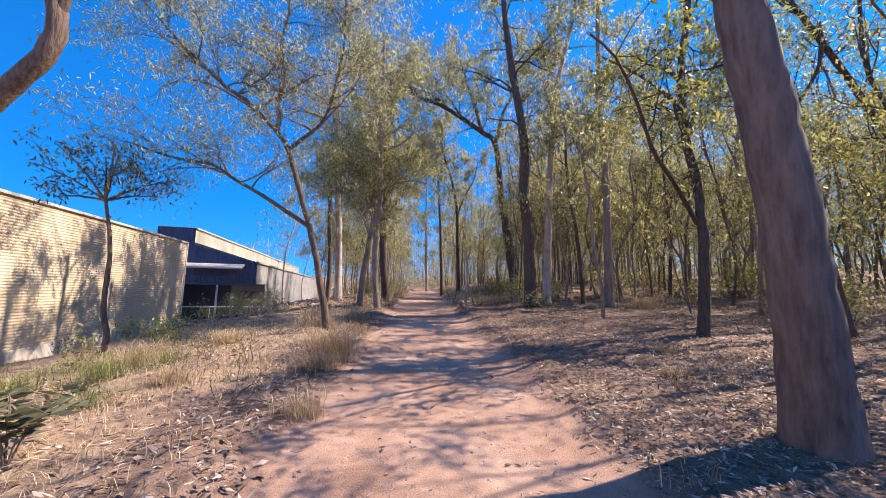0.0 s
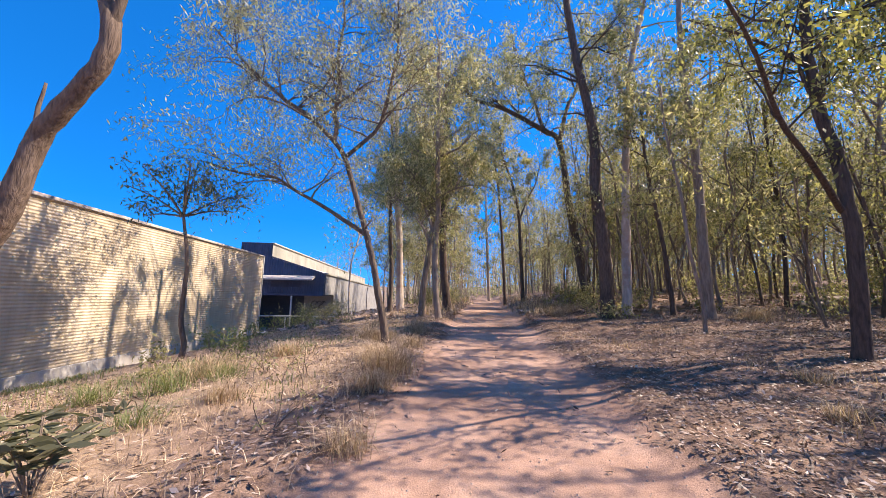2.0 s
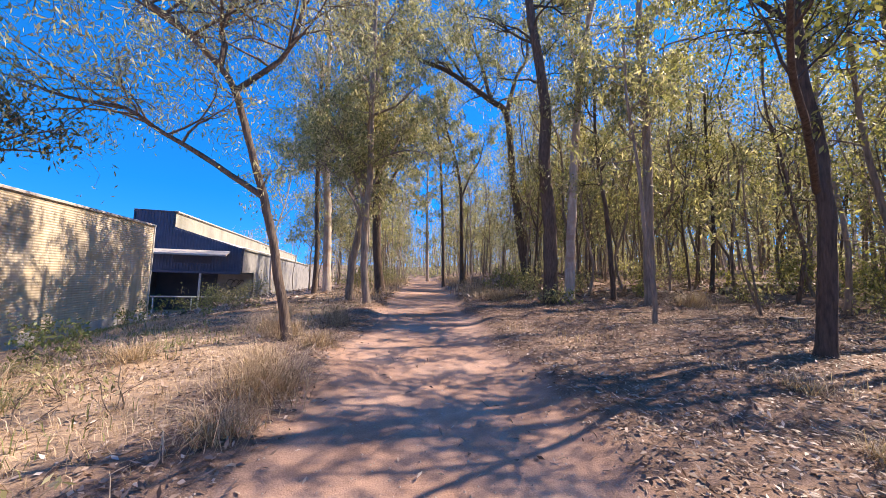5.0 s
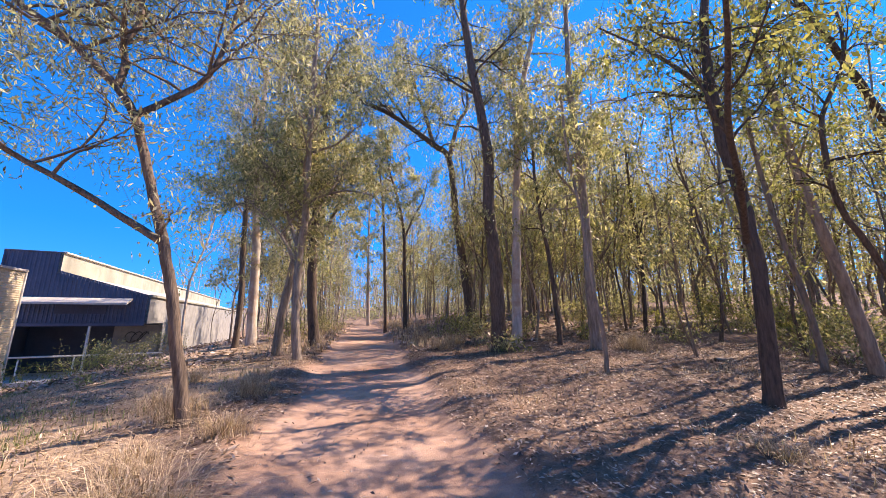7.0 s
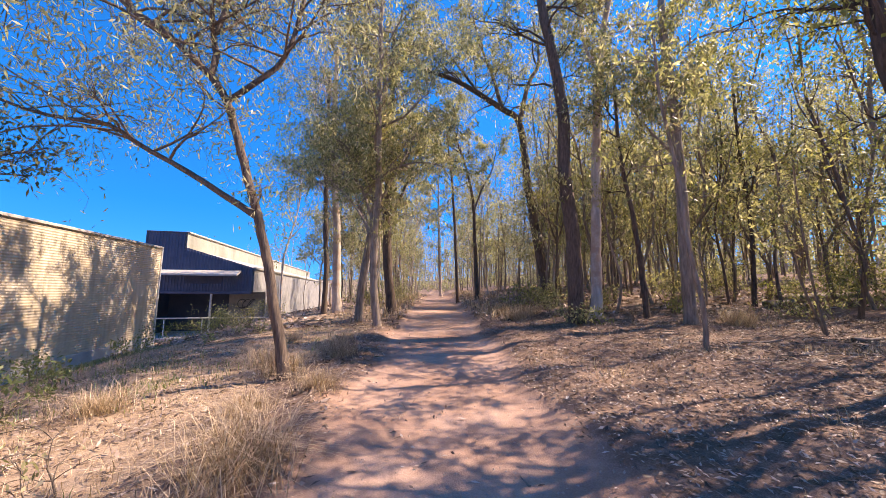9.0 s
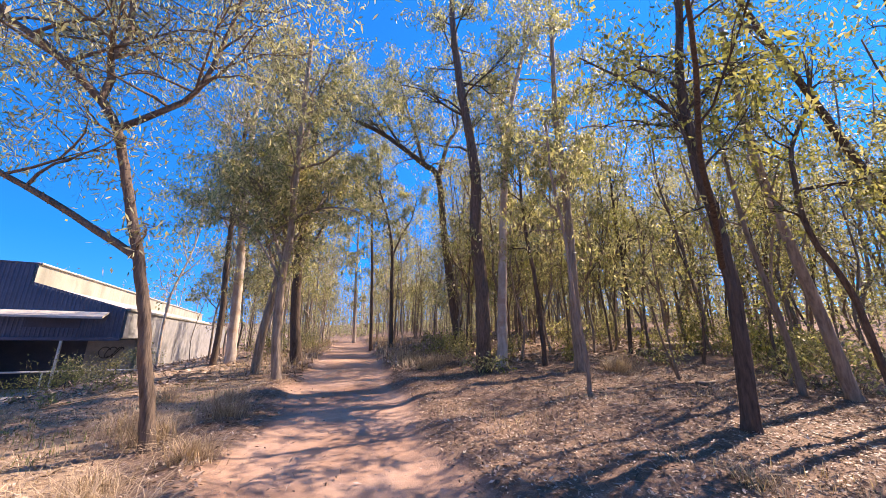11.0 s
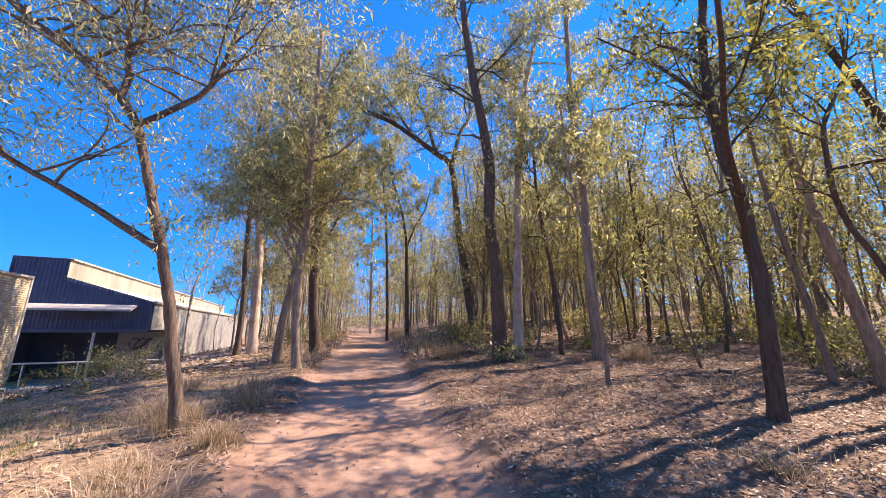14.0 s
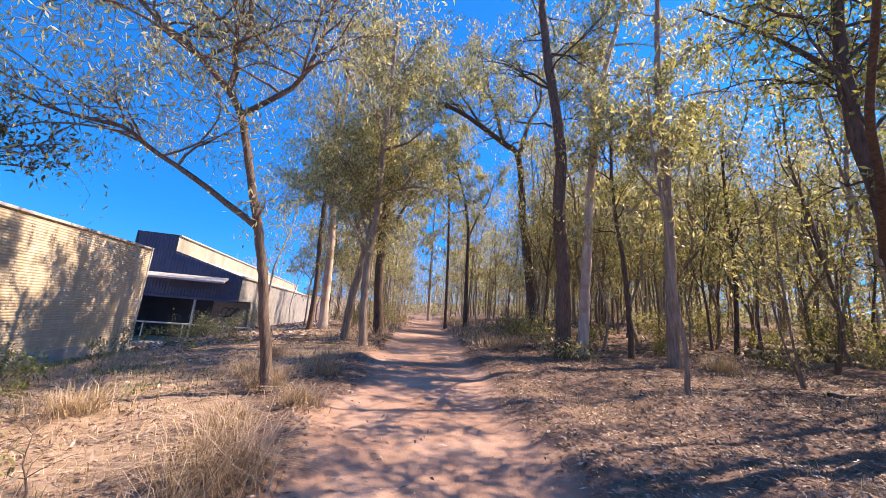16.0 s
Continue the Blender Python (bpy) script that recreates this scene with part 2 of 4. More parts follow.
def quad_object(name, v, f, mat, parent=None, label=""):
    me = bpy.data.meshes.new(name)
    me.vertices.add(len(v))
    me.vertices.foreach_set("co", np.asarray(v, np.float32).ravel())
    me.loops.add(f.size)
    me.loops.foreach_set("vertex_index", f.astype(np.int32).ravel())
    me.polygons.add(len(f))
    me.polygons.foreach_set("loop_start", np.arange(0, f.size, 4, dtype=np.int32))
    me.update(calc_edges=True)
    me.materials.append(mat)
    ob = new(name, me)
    if parent:
        ob.parent = parent
    if label:
        ob["label"] = label
    return ob


class Tree:
    """A tree at a foot: a trunk and limbs along given lines, then boughs, twigs and leaves that grow from them."""

    def __init__(self, name, label, foot, bark_mat, leaf_mat, seed, group=""):
        self.rng = np.random.default_rng(seed)
        self.ob = new(name)
        self.ob.location = foot
        tagged(self.ob, label, "tree", group, "thing")
        self.bark, self.leaf, self.twig_v, self.twig_f = bark_mat, leaf_mat, [], []
        self.lc, self.la, self.fine, self.lush = [], [], True, 1.0

    def axis(self, pts, r0, r1, name="limb", sides=10, flare=0.0, step=0.3):
        line = smooth_line(pts, step)
        d = np.r_[0, np.cumsum(np.linalg.norm(np.diff(line, axis=0), axis=1))]
        t = d / d[-1]
        rad = r0 + (r1 - r0) * t
        rad = rad * (1 + flare * np.exp(-d / 0.22))
        wob = self.rng.normal(size=(len(line), 3)) * min(r0 * 0.08, 0.006)
        wob[0] = 0
        v, f = [], []
        tube(line + wob, rad, sides, v, f, 0.07, self.rng)
        mesh_object(name, v, f, self.bark, self.ob, True)
        return line, rad

    def bough(self, start, way, length, r, leaves, depth=0, droop=0.25, leaf_len=0.13, spread=0.16):
        rng = self.rng
        n = 6 if depth == 0 else 4
        p, d = np.array(start, float), unit(np.array(way, float))
        pts, rad = [p.copy()], [r]
        for k in range(1, n + 1):
            d = unit(d + rng.normal(size=3) * 0.22 + np.array((0, 0, 0.10 - droop * (k / n) ** 2)))
            p = p + d * length / n
            pts.append(p.copy())
            rad.append(max(0.003, r * (1 - 0.8 * k / n)))
        if depth < 2 or self.fine:
            tube(pts, rad, 5 if depth == 0 and self.fine else 3, self.twig_v, self.twig_f)
        pts = np.array(pts)
        if depth < 2 and length > 0.4:
            for _ in range(5 if depth == 0 else 3):
                k = rng.integers(n // 3, n + 1)
                w = unit(pts[k] - pts[k - 1]) + rng.normal(size=3) * 0.62
                self.bough(pts[k], w, length * rng.uniform(0.38, 0.66), rad[k] * 0.75, leaves, depth + 1, droop, leaf_len, spread)
        if depth >= 1:
            m = int(leaves * self.lush * rng.uniform(0.3, 1.7))
            k = n - (rng.uniform(0, 1, m) ** 1.6 * n).astype(int)
            self.lc.append(pts[k] + rng.normal(size=(m, 3)) * spread)
            a = rng.normal(size=(m, 3)) * 0.6 + np.array((0, 0, -0.65))
            self.la.append(a)

    def crown(self, line, rad, lo, hi, count, length, leaves, up=0.45, droop=0.25, leaf_len=0.13, spread=0.16, lean=(0, 0, 0)):
        rng = self.rng
        n = len(line)
        for q in range(count):
            k = int((lo + (hi - lo) * (q + rng.uniform(0, 1)) / count) * (n - 1))
            a = rng.uniform(0, 2 * math.pi)
            w = np.array((math.cos(a), math.sin(a), up + rng.uniform(-0.3, 0.5))) + np.array(lean)
            L = length * rng.uniform(0.6, 1.25) * (1.1 - 0.45 * (k / n))
            self.bough(line[k], w, L, min(rad[k] * 0.55, 0.014 * L + 0.008), leaves, 0, droop, leaf_len, spread)

    def finish(self, leaf_len=0.13, leaf_w=0.03):
        if self.twig_v:
            tagged(mesh_object("branchwork", self.twig_v, self.twig_f, self.bark, self.ob, True), kind="stuff")
        if self.lc:
            c2, a = np.vstack(self.lc), np.vstack(self.la)
            v, f = leaf_quads(c2, a, leaf_len, leaf_w, self.rng)
            tagged(quad_object("crown", v, f, self.leaf, self.ob), kind="stuff")
        return self.ob


# ---------------------------------------------------------------- ground
def spaced(lo, a, b2, hi, fine):
    mid = np.arange(a, b2 + fine / 2, fine)
    grow = np.cumsum(np.geomspace(fine, 60, 42))
    right = b2 + grow * (hi - b2) / grow[-1]
    left = (a - grow * (a - lo) / grow[-1])[::-1]
    return np.r_[left, mid, right]


xs = spaced(-600, -7, 9, 600, 0.085)
ys = spaced(-300, -1, 17, 900, 0.11)
X, Y = np.meshgrid(xs, ys)
Z = ground_height(X, Y)
R = X - path_centre(Y)


def value_noise(x, y, cell, seed):
    r = np.random.default_rng(seed).uniform(-1, 1, (128, 128))
    u, v = x / cell, y / cell
    i, j = np.floor(u).astype(int), np.floor(v).astype(int)
    fu, fv = u - i, v - j
    fu, fv = fu * fu * (3 - 2 * fu), fv * fv * (3 - 2 * fv)
    g = lambda p, q: r[p % 128, q % 128]
    return (g(i, j) * (1 - fu) + g(i + 1, j) * fu) * (1 - fv) + (g(i, j + 1) * (1 - fu) + g(i + 1, j + 1) * fu) * fv


def track_mask(x, y):
    r = np.abs(x - path_centre(y) + 0.22 * value_noise(x, y, 0.9, 5) + 0.1 * value_noise(x, y, 0.25, 6))
    half = 1.22 + 0.12 * np.clip(y / 14, 0, 1)
    return np.clip((half + 0.18 - r) / 0.36, 0, 1) * np.clip((50 - y) / 6, 0, 1)


track = track_mask(X, Y)
rough_ground = 0.035 * value_noise(X, Y, 1.3, 1) + 0.022 * value_noise(X, Y, 0.45, 2) + 0.012 * value_noise(X, Y, 0.17, 4)
Z = Z + rough_ground * (1 - 0.7 * track) + 0.006 * value_noise(X, Y, 0.13, 9) * track - 0.03 * track
# hay starts away from the track, so darker duff carries the left bank's shade
grassy = np.clip((-R - 2.0) / 1.0 + 0.5 * value_noise(X, Y, 1.7, 8), 0, 1) * np.clip((30 - Y) / 10, 0.2, 1)
nx, ny = len(xs), len(ys)
I = np.arange(nx * ny).reshape(ny, nx)
F = np.stack([I[:-1, :-1], I[:-1, 1:], I[1:, 1:], I[1:, :-1]], axis=-1).reshape(-1, 4)
ground = quad_object("ground", np.stack([X, Y, Z], -1).reshape(-1, 3), F, m_ground)
ground.data.polygons.foreach_set("use_smooth", [True] * len(F))
for nm, arr in (("track", track), ("grassy", grassy)):
    ground.data.attributes.new(nm, "FLOAT", "POINT").data.foreach_set("value", arr.astype(np.float32).ravel())
tagged(ground, "reddish dirt walking track between leaf litter and dry grass", "ground", kind="structure")

# ---------------------------------------------------------------- buildings, in a frame turned with the long wall
U = np.array((-0.240, 0.971, 0.0))      # along the wall, away
V = np.array((0.971, 0.240, 0.0))       # towards the track
UP = np.array((0.0, 0.0, 1.0))


def block(name, o, du, dv, z0, z1, mat, parent, label=""):
    """A box from a corner o (x, y), du metres along U and dv along V."""
    o = np.array((o[0], o[1], 0.0))
    c2 = [o, o + du * U, o + du * U + dv * V, o + dv * V]
    v = [p + UP * z0 for p in c2] + [p + UP * z1 for p in c2]
    f = [(0, 3, 2, 1), (4, 5, 6, 7), (0, 1, 5, 4), (1, 2, 6, 5), (2, 3, 7, 6), (3, 0, 4, 7)]
    bm = bmesh.new()
    bv = [bm.verts.new(p) for p in v]
    for q in f:
        bm.faces.new([bv[k] for k in q])
    bmesh.ops.recalc_face_normals(bm, faces=bm.faces)
    bmesh.ops.bevel(bm, geom=bm.edges[:], offset=min(0.012, abs(dv) * 0.2, abs(z1 - z0) * 0.2), segments=1, affect="EDGES")
    me = bpy.data.meshes.new(name)
    bm.to_mesh(me)
    bm.free()
    me.materials.append(mat)
    ob = new(name, me)
    ob.parent = parent
    if label:
        ob["label"] = label
    return ob


def profile_sheet(name, o, way, out, length, z0, z1, mat, parent, pitch, depth, across, top=None, label=""):
    """Corrugated sheet: ribs along the way (across=False) or upright (across=True). top: height at the far end when it slopes."""
    v, f = [], []
    o = np.array((o[0], o[1], 0.0))
    if not across:
        n = int((z1 - z0) / pitch * 6)
        for k in range(n + 1):
            z = z0 + (z1 - z0) * k / n
            off = out * depth * 0.5 * math.cos(2 * math.pi * z / pitch)
            for s in (0, length):
                v.append(o + way * s + off + UP * z)
    else:
        n = int(length / pitch) * 6
        for k in range(n + 1):
            s = length * k / n
            ph = (s / pitch) % 1
            off = out * depth * (1 if ph < 0.25 else 0)
            v.append(o + way * s + off + UP * z0)
            v.append(o + way * s + off + UP * (z1 if top is None else z1 + (top - z1) * s / length))
    f = [(2 * k, 2 * k + 1, 2 * k + 3, 2 * k + 2) for k in range(n)]
    return mesh_object(name, v, f, mat, parent, not across, label)


corner = np.array((-13.55, 18.24))
near_shed = tagged(new("warehouse"), "cream corrugated steel warehouse with a long dappled wall", "building", kind="thing")
start = corner - 42 * U[:2]
block("wall", start - 0.25 * V[:2], 42, 0.2, -3, 3.17, CONCRETE, near_shed)
block("side_wall", corner - 12.0 * V[:2] - 0.2 * U[:2], 0.2, 11.9, -3, 3.17, CONCRETE, near_shed)
profile_sheet("cladding", start, U, V, 42, -1.0, 3.20, m_cream, near_shed, 0.08, 0.016, False, label="cream horizontal corrugated steel cladding")
block("plinth", start - 0.05 * V[:2], 42, 0.09, -3, -0.75, CONCRETE, near_shed)
block("capping", start - 0.1 * V[:2], 42.05, 0.17, 3.18, 3.27, ROOF_GREY, near_shed)
block("corner_trim", corner - 0.05 * V[:2], 0.07, 0.10, -2.2, 3.20, STEEL, near_shed, "pale galvanised corner flashing")
block("roof", start - 12 * V[:2], 42, 11.9, 3.10, 3.18, ROOF_GREY, near_shed)

far_shed = tagged(new("warehouse"), "slate blue warehouse end with a recessed undercroft and pale side", "building", kind="thing")
edge = np.array((-15.05, 28.6))         # front corner towards the track
L2 = 4.6
high = edge - L2 * V[:2]                # where the high part begins
profile_sheet("end_wall", high, V, -U, L2, 1.15, 4.35, SLATE, far_shed, 0.2, 0.03, True, 2.95, "slate blue ribbed steel end wall")
profile_sheet("high_end_wall", high - 2.6 * V[:2], V, -U, 2.6, 1.15, 5.42, SLATE, far_shed, 0.2, 0.03, True)
block("rear_wall", high - 2.6 * V[:2], 60, 0.2, -3, 5.3, SLATE, far_shed)
block("end_capping", high - 2.6 * V[:2] - 0.06 * U[:2], 0.2, 2.64, 5.42, 5.50, SLATE, far_shed)
block("clerestory_wall", high - 0.2 * V[:2], 60, 0.2, 4.15, 5.42, FASCIA, far_shed, "pale sunlit upper wall band")
block("gutter", high - 0.15 * V[:2], 60, 0.28, 5.42, 5.52, ROOF_GREY, far_shed)
block("lower_roof_edge", edge - 0.1 * V[:2], 60, 0.22, 2.86, 3.02, FASCIA, far_shed)
block("side_wall", edge + 3.4 * U[:2] - 0.2 * V[:2], 56, 0.2, -3, 2.86, PALE_WALL, far_shed, "pale grey side wall with tree shadows")
block("side_wall_front", edge - 0.2 * V[:2], 3.4, 0.2, 1.15, 2.86, PALE_WALL, far_shed)
block("soffit", high - 2.6 * V[:2] + 0.08 * U[:2], 3.4, 7.0, 1.05, 1.15, DARK_IN, far_shed)
block("undercroft_wall", high - 2.6 * V[:2] + 3.4 * U[:2], 0.2, 4.5, -3, 1.1, DARK_IN, far_shed)
block("painted_panel", high + 1.9 * V[:2] + 3.4 * U[:2], 0.2, 2.7, -3, 1.1, PALE_WALL, far_shed)
block("floor_slab", high - 2.6 * V[:2] - 1.2 * U[:2], 4.6, 5.8, -2.6, -1.95, CONCRETE, far_shed)
block("roof", high - 2.6 * V[:2] + 0.3 * U[:2], 59, 2.4, 5.3, 5.42, ROOF_GREY, far_shed)
rv = [np.r_[high, 4.25], np.r_[edge, 2.95], np.r_[edge + 60 * U[:2], 2.95], np.r_[high + 60 * U[:2], 4.25]]
rv += [p - UP * 0.08 for p in rv]
mesh_object("lower_roof", rv, [(0, 1, 2, 3), (7, 6, 5, 4), (0, 4, 5, 1), (1, 5, 6, 2), (2, 6, 7, 3), (3, 7, 4, 0)], ROOF_GREY, far_shed)
aw = high - 1.5 * V[:2]
av = [np.r_[aw, 2.75], np.r_[aw + 5.2 * V[:2], 2.75], np.r_[aw + 5.2 * V[:2] - 0.9 * U[:2], 2.42], np.r_[aw - 0.9 * U[:2], 2.42]]
av += [p - UP * 0.12 for p in av]
mesh_object("awning", av, [(0, 3, 2, 1), (4, 5, 6, 7), (0, 1, 5, 4), (1, 2, 6, 5), (2, 3, 7, 6), (3, 0, 4, 7)], ROOF_GREY, far_shed, label="weathered grey sheet awning")
block("window", aw + 1.6 * V[:2] - 0.03 * U[:2], 0.05, 2.4, 1.75, 2.3, DARK_IN, far_shed)
block("sill_beam", high - 2.5 * V[:2] - 0.12 * U[:2], 0.12, 7.0, 1.02, 1.22, SLATE, far_shed)
block("post", high + 1.8 * V[:2] - 0.1 * U[:2], 0.12, 0.12, -2.0, 1.1, STEEL, far_shed, "white painted steel post")
sp_v, sp_f = [], []
po = np.r_[high + 3.2 * V[:2] + 3.37 * U[:2], 0.2]
for q in range(3):
    ring = [po + V * (0.35 * q - 0.3 + 0.32 * math.cos(a)) + UP * (0.36 * math.sin(a * (1 + 0.2 * q))) for a in np.linspace(0.4, 5.6, 14)]
    tube(ring, [0.035] * 14, 4, sp_v, sp_f)
mesh_object("spray_marks", sp_v, sp_f, SPRAY, far_shed, label="looping dark spray paint strokes")

fence = tagged(new("pipe_fence"), "low galvanised pipe rail fence beside the blue warehouse", "fence", kind="thing")
f0 = edge - 7.5 * V[:2] - 1.0 * U[:2]
v, f = [], []
tube([np.r_[f0, -0.65], np.r_[f0 + 9.5 * V[:2], -0.62]], [0.05, 0.05], 8, v, f)
mesh_object("rail", v, f, STEEL, fence, True)
for q in range(5):
    v, f = [], []
    p = f0 + (0.1 + 2.3 * q) * V[:2]
    tube([np.r_[p, -2.4], np.r_[p, -0.66]], [0.04, 0.04], 8, v, f)
    mesh_object("post", v, f, STEEL, fence, True)


# ---------------------------------------------------------------- the trees beside the track
def on_plane(y, xz, sway=0.0, seed=0):
    """Points of a trunk that stands in the plane y, swaying a little out of it; relative to its foot."""
    r = np.random.default_rng(seed)
    x0 = xz[0][0]
    z0 = gz(x0, y) - 0.12
    out = []
    for k, (x, z) in enumerate(xz):
        out.append((x - x0, (r.uniform(-sway, sway) if k else 0.0), z - z0 if k else 0.0))
    return (x0, y, z0), out


def rel(foot, y, xz, dy=0.0):
    n = len(xz)
    return [(x - foot[0], y - foot[1] + dy * k / max(1, n - 1), z - foot[2]) for k, (x, z) in enumerate(xz)]


# slender brown tree at the edge of the grass
foot, line = on_plane(8.04, [(-2.83, -0.08), (-3.05, 0.97), (-3.3, 2.03), (-3.47, 2.59), (-3.78, 3.52), (-4.1, 4.45), (-4.41, 4.9)])
t = Tree("gum_tree", "slender brown-barked tree with a low side limb in dry grass", foot, BARK_BROWN, LEAF_GREY, 11)
a, ra = t.axis(line, 0.084, 0.055, "trunk", 12, 0.5, 0.15)
b1, rb1 = t.axis(rel(foot, 8.04, [(-3.46, 2.51), (-3.99, 2.86), (-4.54, 3.2), (-5.07, 3.5), (-5.38, 3.68), (-5.69, 3.88), (-6.6, 4.0), (-7.5, 4.3)], -0.5), 0.055, 0.018, sides=8)
b2_, rb2 = t.axis(rel(foot, 8.04, [(-4.1, 4.45), (-3.73, 4.84), (-3.42, 5.19), (-3.24, 5.69), (-3.15, 6.42), (-3.0, 7.8), (-3.1, 9.6)], 0.6), 0.05, 0.018, sides=8)
b3, rb3 = t.axis(rel(foot, 8.04, [(-4.41, 4.9), (-4.71, 5.2), (-5.17, 5.63), (-5.68, 5.95), (-6.4, 6.6), (-7.2, 7.4), (-8.0, 8.3)], -0.3), 0.06, 0.016, sides=8)
b4, rb4 = t.axis(rel(foot, 8.04, [(-4.41, 4.9), (-4.39, 5.35), (-4.54, 5.74), (-4.4, 6.3), (-4.6, 7.4), (-4.5, 8.8), (-4.9, 10.2)], 0.4), 0.055, 0.016, sides=8)
t.crown(b1, rb1, 0.35, 1, 14, 2.0, 11, 0.4, 0.3, spread=0.16)
for ln, rr in ((b2_, rb2), (b3, rb3), (b4, rb4)):
    t.crown(ln, rr, 0.2, 1, 24, 2.1, 18, 0.4, 0.3, spread=0.12)
t.crown(a, ra, 0.55, 1, 3, 1.0, 5, 0.2, 0.4)
t.finish(0.115, 0.027)

# thick dark trunk close to the track's right edge at the start
foot, line = on_plane(2.5, [(2.80, -0.15), (2.73, 1.15), (2.61, 2.40), (2.40, 3.79), (2.1, 5.6), (2.1, 8.0), (1.9, 10.5)])
t = Tree("gum_tree", "thick dark grey gum trunk leaning over leaf litter", foot, BARK_TRUNK, LEAF_OLIVE, 12)
a, ra = t.axis(line, 0.23, 0.12, "trunk", 20, 0.25, 0.14)
t.crown(a, ra, 0.62, 1, 14, 2.6, 11, 0.5)
t.finish(0.14, 0.03)

# bent trunk beside the wall
foot, line = on_plane(2.9, [(-5.9, -0.6), (-5.5, 1.0), (-5.02, 1.93), (-4.9, 2.45), (-4.62, 2.85), (-4.27, 3.27), (-4.19, 3.65), (-4.4, 4.3), (-4.7, 5.3), (-4.8, 6.8), (-5.1, 8.8)])
t = Tree("gum_tree", "crooked brown trunk curving against the sky", foot, BARK_BROWN, LEAF_GREY, 13)
a, ra = t.axis(line, 0.12, 0.04, "trunk", 12, 0.3, 0.12)
lm, rl = t.axis(rel(foot, 2.9, [(-4.19, 3.7), (-4.05, 4.3), (-3.9, 5.2)]), 0.05, 0.02)
lm2, rl2 = t.axis(rel(foot, 2.9, [(-4.9, 2.5), (-4.93, 2.9), (-4.88, 3.15)]), 0.03, 0.012)
t.crown(a, ra, 0.72, 1, 15, 1.9, 15, 0.5)
t.crown(lm, rl, 0.6, 1, 4, 1.3, 12, 0.5)
t.finish(0.14, 0.03)

# small dark-leaved tree in front of the wall
foot, line = on_plane(7.06, [(-7.18, -0.44), (-7.05, -0.1), (-7.19, 0.57), (-7.2, 1.6), (-7.33, 2.36), (-7.45, 2.9)])
t = Tree("small_tree", "thin small tree with dark leaves before the cream wall", foot, BARK_BROWN, LEAF_DARK, 14)
a, ra = t.axis(line, 0.06, 0.03, "trunk", 8, 0.3, 0.15)
for dx, dz, dy in ((-0.5, 1.0, 0.2), (0.45, 1.0, -0.2), (0.05, 1.3, 0.1), (-1.15, 0.55, -0.2), (1.15, 0.5, 0.2), (-0.3, 0.8, -0.4), (0.7, 0.15, 0.3), (-1.5, 0.05, 0.2)):
    p = np.array(line[-1])
    lm, rl = t.axis([p - (0, 0, 0.1), p + np.array((dx * .5, dy, dz * .55)), p + np.array((dx, dy * 2, dz))], 0.026, 0.01, sides=6)
    t.crown(lm, rl, 0.4, 1, 5, 0.62, 7, 0.3, 0.2, spread=0.1)
t.finish(0.13, 0.038)


def roadside(name, label, y, xz, r0, r1, bark_mat, leaf_mat, seed, top, limbs=(), lo=0.5, boughs=12, length=1.8, leaves=14, leaf=(0.155, 0.042), up=0.45, flare=0.3, group="", sides=12):
    foot, line = on_plane(y, xz, 0.05, seed)
    p, q = np.array(line[-1]), np.array(line[-2])
    d = unit(p - q) * 0.6 + np.array((0, 0, 0.6))
    extra = top - (p[2] + foot[2])
    if extra > 0.5:
        d = d / d[2]
        line = line + [tuple(p + d * extra * 0.5), tuple(p + d * extra * np.array((0.6, 0.6, 1)))]
    t = Tree(name, label, foot, bark_mat, leaf_mat, seed, group)
    a, ra = t.axis(line, r0 * 0.84, r1 * 0.8, "trunk", sides, flare, 0.25)
    if boughs:
        t.crown(a, ra, lo, 1, int(boughs * 1.35), length * 1.25, int(leaves * (1.4 if y > 11 and leaf_mat is LEAF_OLIVE else 1.3 if leaf_mat is LEAF_YELLOW else 0.95)), up, spread=0.085)
    if boughs > 9:
        t.crown(a, ra, 0.22, 0.7, boughs, 0.7, int(leaves * 0.45), 0.5, spread=0.08)
    for pts, lr in limbs:
        lm, rl = t.axis(rel(foot, y, pts, 0.8) if len(pts[0]) == 2 else [np.array(p) - foot for p in pts], lr, lr * 0.3, sides=8)
        t.crown(lm, rl, 0.4, 1, max(6, boughs // 2 + 1), length * 0.95, int(leaves * (1.4 if y > 11 and leaf_mat is LEAF_OLIVE else 1.3 if leaf_mat is LEAF_YELLOW else 0.95)), up, spread=0.085)
    if leaf_mat is LEAF_YELLOW:
        leaf = (0.105, 0.04)
    t.finish(*leaf)
    return t


roadside("gum_tree", "tall dark straight gum with creeper at its foot", 12.9, [(3.27, 0.79), (3.23, 2.81), (3.04, 5.0), (3.08, 6.59), (2.86, 8.24), (2.55, 10.21), (2.28, 12.56)], 0.27, 0.12, BARK_DARK, LEAF_OLIVE, 21, 15, lo=0.5, boughs=14, length=2.2)
roadside("gum_tree", "dark leaning gum forking wide above the track", 18.0, [(3.9, 1.2), (3.48, 3.45), (3.1, 6.11), (2.75, 9.06), (1.99, 9.77), (0.03, 11.08), (-1.62, 11.79)], 0.27, 0.09, BARK_BROWN, LEAF_OLIVE, 22, 13, [([(2.75, 9.06), (3.27, 11.14), (3.87, 12.5), (3.75, 14.84)], 0.13), ([(1.99, 9.77), (1.6, 11.5), (1.0, 13.5), (0.7, 15.2)], 0.10), ([(1.0, 10.4), (-0.2, 12.4), (-1.0, 13.8)], 0.07)], 0.62, 16, 2.3)
